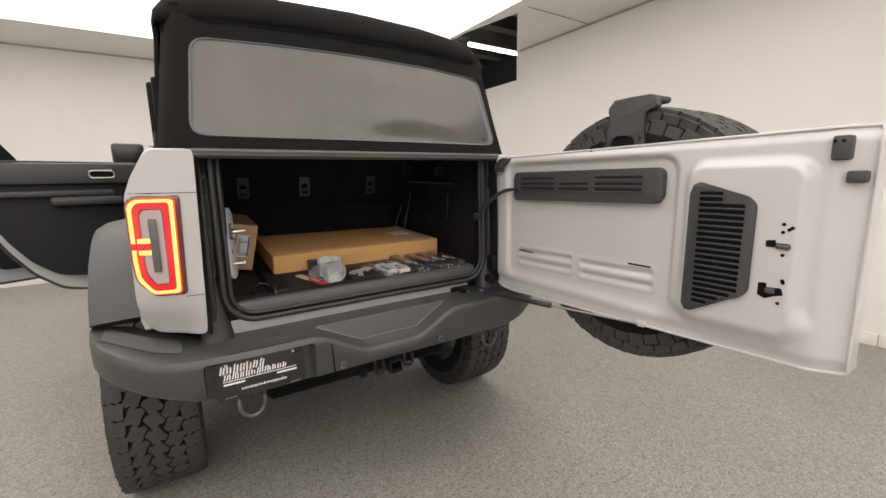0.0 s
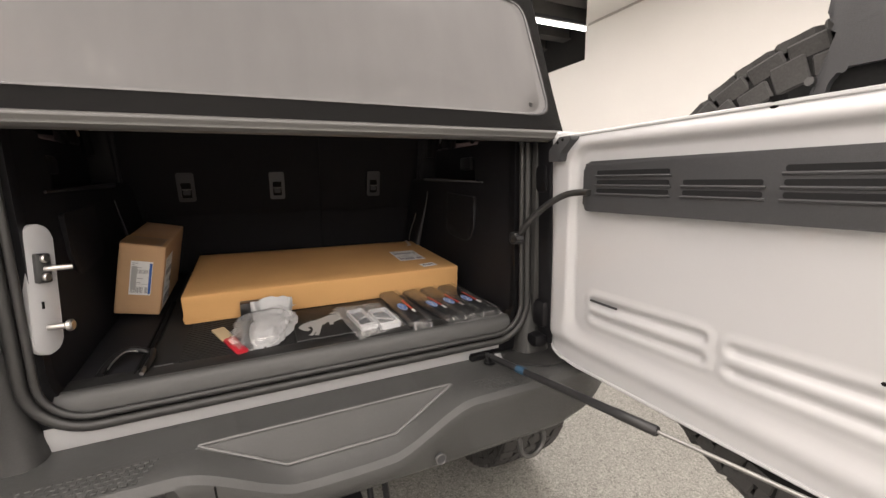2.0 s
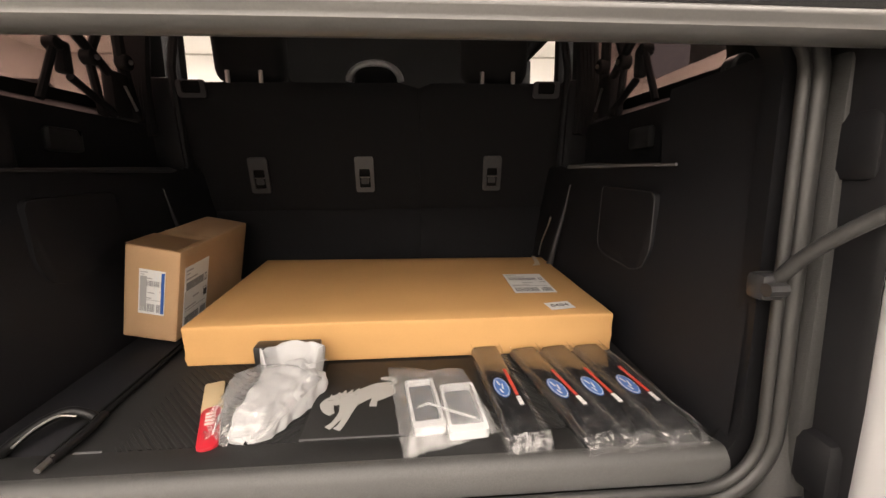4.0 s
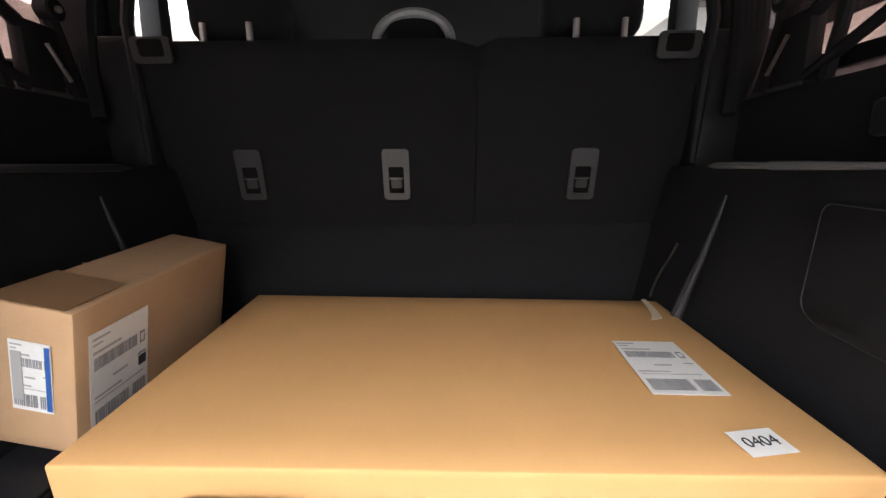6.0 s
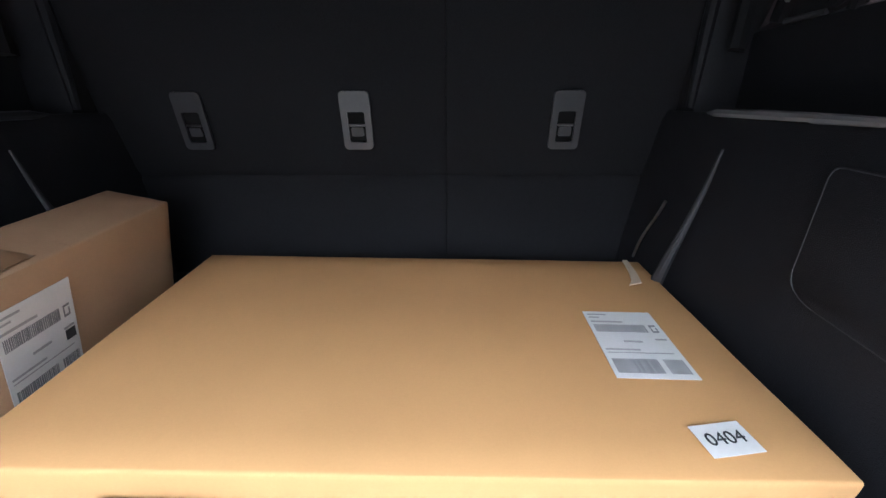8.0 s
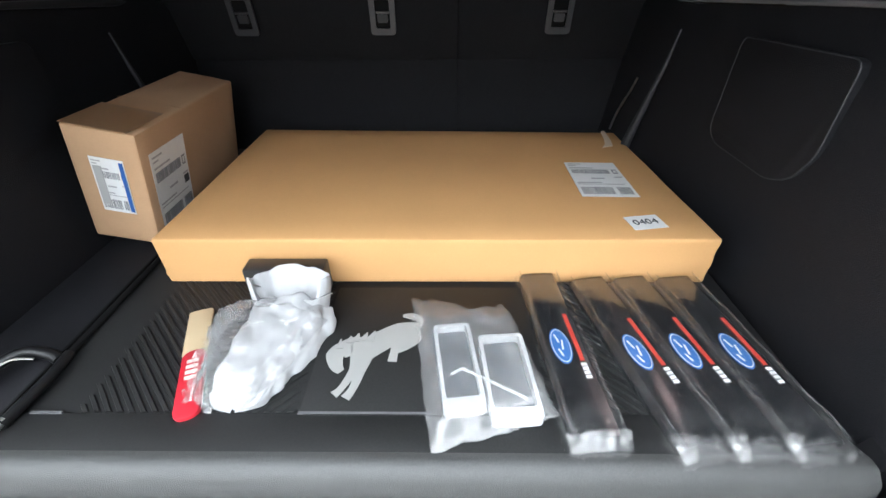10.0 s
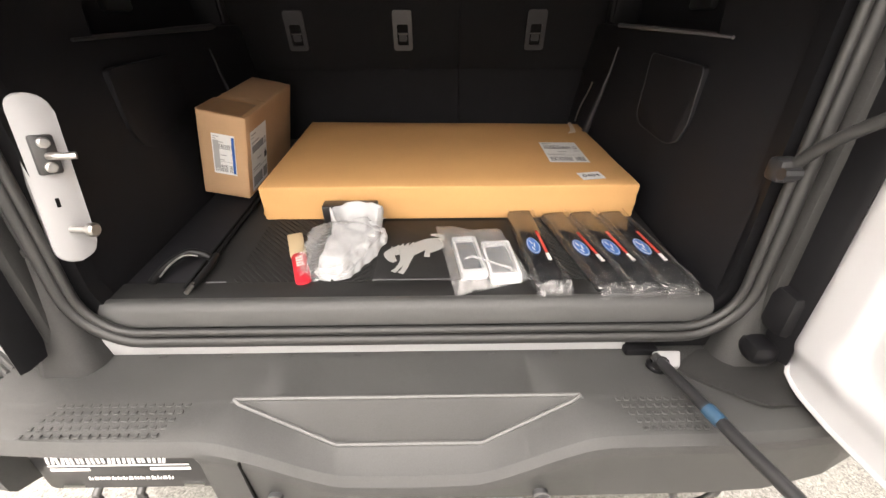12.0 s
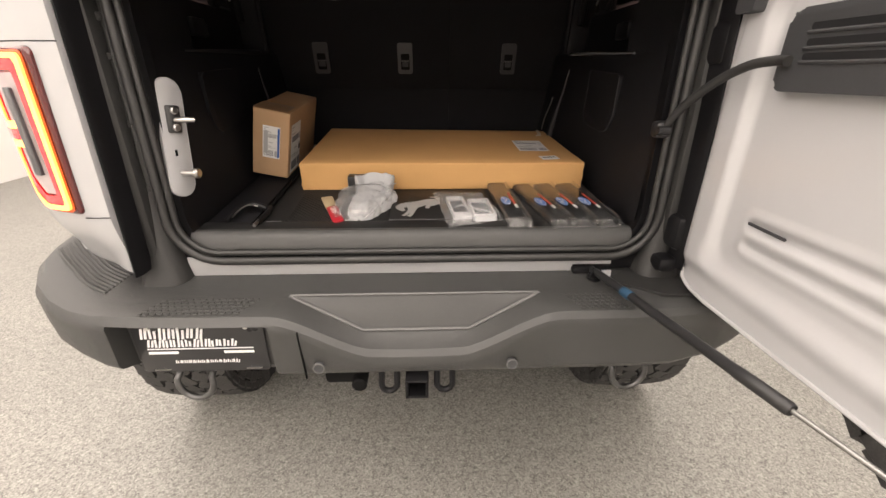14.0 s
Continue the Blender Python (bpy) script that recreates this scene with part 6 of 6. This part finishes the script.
# white foam bundle in film
bundle = thing("wrapped_part", "part wrapped in white foam and crumpled clear film", "wrapped part", load(-0.14, 0.14, 0.0))


def bundle_skin(rings, seed, grow, crease, rough, arc=(0.0, 1.0), n=56, steps=7):
    """A soft shell through rings of (y, centre x, half width, height): long soft folds and fine creases."""
    mids = spline([(r[1], r[0], 0) for r in rings], steps)
    sizes = spline([(r[2], r[3], 0) for r in rings], steps)
    rows = []
    for p, z in zip(mids, sizes):
        row = []
        for j in range(n + 1):
            a = math.pi * (arc[0] + (arc[1] - arc[0]) * j / n)
            ca, sa = math.cos(a), max(0.0, math.sin(a))
            q = Vector((p.x * 30 + ca * 1.3, p.y * 26, sa * 1.3 + seed))
            fold = abs(noise.noise(q)) - 0.22
            fine = abs(noise.noise(q * 2.6)) + 0.5 * abs(noise.noise(q * 6.0)) - 0.3
            f = grow * (1 + crease * fold + rough * fine)
            wide = abs(ca) ** 0.8 * (1 if ca > 0 else -1)
            row.append((p.x + z.x * f * wide, p.y + 0.005 * noise.noise(q * 3), 0.0015 + z.y * f * sa ** 0.7))
        rows.append(row)
    return rows


BODY = [(-0.09, -0.006, 0.003, 0.004), (-0.086, -0.006, 0.022, 0.018), (-0.08, -0.004, 0.03, 0.03), (-0.062, 0.0, 0.036, 0.036), (-0.035, 0.008, 0.043, 0.04), (0.005, 0.017, 0.052, 0.046), (0.035, 0.022, 0.056, 0.05), (0.056, 0.025, 0.05, 0.048), (0.064, 0.026, 0.03, 0.03)]
part("foam", loft(bundle_skin(BODY, 1.3, 1.0, 0.3, 0.09)), FOAM, bundle, "white foam sheet", smooth=60)
rows = []
for rr, z, back in ((0.044, 0.004, 0.0), (0.05, 0.025, 0.0), (0.053, 0.045, 0.003), (0.054, 0.06, 0.006), (0.0535, 0.066, 0.008), (0.051, 0.066, 0.008), (0.049, 0.058, 0.006), (0.046, 0.046, 0.002), (0.04, 0.038, -0.004), (0.012, 0.035, -0.008)):
    row = []
    for k in range(56):
        a = 2 * math.pi * k / 56
        ca, sa = math.cos(a), math.sin(a)
        w = 1 + 0.14 * noise.noise(Vector((ca * 1.6, sa * 1.6, 2.0))) + 0.09 * (abs(noise.noise(Vector((ca * 4, sa * 4, z * 40)))) - 0.2)
        low = 0.016 * smoothstep(-0.1, -0.9, sa) + 0.016 * noise.noise(Vector((ca * 2.2, sa * 2.2, 9.0)))
        row.append((0.02 + rr * w * ca, 0.063 + back + 0.6 * rr * w * sa, max(0.002, z - (low if z > 0.03 else 0))))
    rows.append(row)
part("foam_collar", loft(rows, True, True), FOAM, bundle, "folded open white foam cup", smooth=60)
for pts in ([(0.058, 0.045, 0.05), (0.082, 0.06, 0.05), (0.07, 0.078, 0.036)], [(-0.026, 0.062, 0.06), (-0.036, 0.082, 0.05), (-0.022, 0.085, 0.04)]):
    part("foam_corner", loft([[Vector(p) + Vector((0, 0, h)) for p in pts] for h in (0.0, 0.0015)], True, True), FOAM, bundle)
WRAP = [(-0.094, -0.01, 0.02, 0.014), (-0.086, -0.01, 0.036, 0.03), (-0.055, -0.007, 0.048, 0.042), (-0.01, -0.002, 0.062, 0.05), (0.03, -0.004, 0.074, 0.052), (0.052, -0.006, 0.068, 0.044), (0.07, -0.012, 0.05, 0.026)]
part("film", loft(bundle_skin(WRAP, 5.0, 1.05, 0.2, 0.15, (0.12, 1.0), 80, 11)), BUNDLEFILM, bundle, "crumpled clear film", smooth=60)
rows = []
for i in range(25):
    fy = i / 24
    row = []
    for j in range(13):
        fx = j / 12
        ragged = 0.012 * noise.noise(Vector((fy * 7, 1.0, 2.0)))
        x = -0.042 - (0.02 + 0.016 * fy + 0.022 * math.sin(math.pi * fy) + ragged) * fx
        z = 0.038 * (1 - fx) ** 1.4 * math.sin(math.pi * (0.12 + 0.76 * fy)) + 0.012 * abs(noise.noise(Vector((fx * 4, fy * 8, 4.0)))) + 0.006 * abs(noise.noise(Vector((fx * 9, fy * 19, 7.0)))) + 0.002
        row.append((x + 0.02 * (fy - 0.5), -0.085 + 0.175 * fy + 0.006 * noise.noise(Vector((fx * 5, fy * 6, 8.0))), z))
    rows.append(row)
part("loose_film", loft(rows), LOOSEFILM, bundle, "loose clear film edge", smooth=25)
block = thing("black_block", "small black plastic block against the flat box", "block", load(-0.143, 0.262, 0.0))
part("block", box((0, 0, 0.0275), (0.122, 0.032, 0.053), 0.004), SMOOTH_BLACK, block)
card = thing("red_card", "red hang card with tan top lying on the mat", "card", load(-0.23, 0.13, 0.002, 21))
part("red_half", prism(rrect(-0.0145, -0.098, 0.0145, 0.008, 0.012, 4), 0.006, ident, 0.002), REDPLASTIC, card, "red printed card")
part("tan_half", prism(rrect(-0.016, 0.0, 0.016, 0.09, 0.004, 3), 0.004, ident, 0.001), material("tan card", (0.42, 0.33, 0.2), 0.8), card, "tan card top")
b = bmesh.new()
for k in range(4):
    flat(b, ident, -0.007, -0.042 + 0.009 * k, 0.007, -0.0365 + 0.009 * k, 0.0062)
part("card_print", b, material("pale pink print", (0.75, 0.5, 0.47), 0.6), card)

# tie-down strap
strap = thing("tie_down_strap", "black tie-down strap with bright hook on the mat", "strap", load(-0.45, 0.09, 0.0))
part("strap_loop", tube(spline([(-0.026, -0.046, 0.006), (-0.022, -0.022, 0.012), (-0.008, 0.008, 0.02), (0.012, 0.03, 0.022), (0.036, 0.034, 0.014), (0.05, 0.03, 0.008)], 6), 0.0075, 10), GLOSSBLACK, strap)
part("strap_wire", tube(spline([(-0.014, -0.036, 0.012), (-0.006, -0.012, 0.021), (0.01, 0.013, 0.026), (0.03, 0.022, 0.019)], 6), 0.0018, 8), STEEL, strap)
part("hook_arm", tube([(0.056, 0.04, 0.008), (0.062, 0.0, 0.01), (0.057, -0.062, 0.009)], 0.0065, 10), GLOSSBLACK, strap)
part("hook_tip", tube([(0.0575, -0.056, 0.0115), (0.0555, -0.08, 0.0095)], 0.0045, 10), STEEL, strap, "bright hook tip")
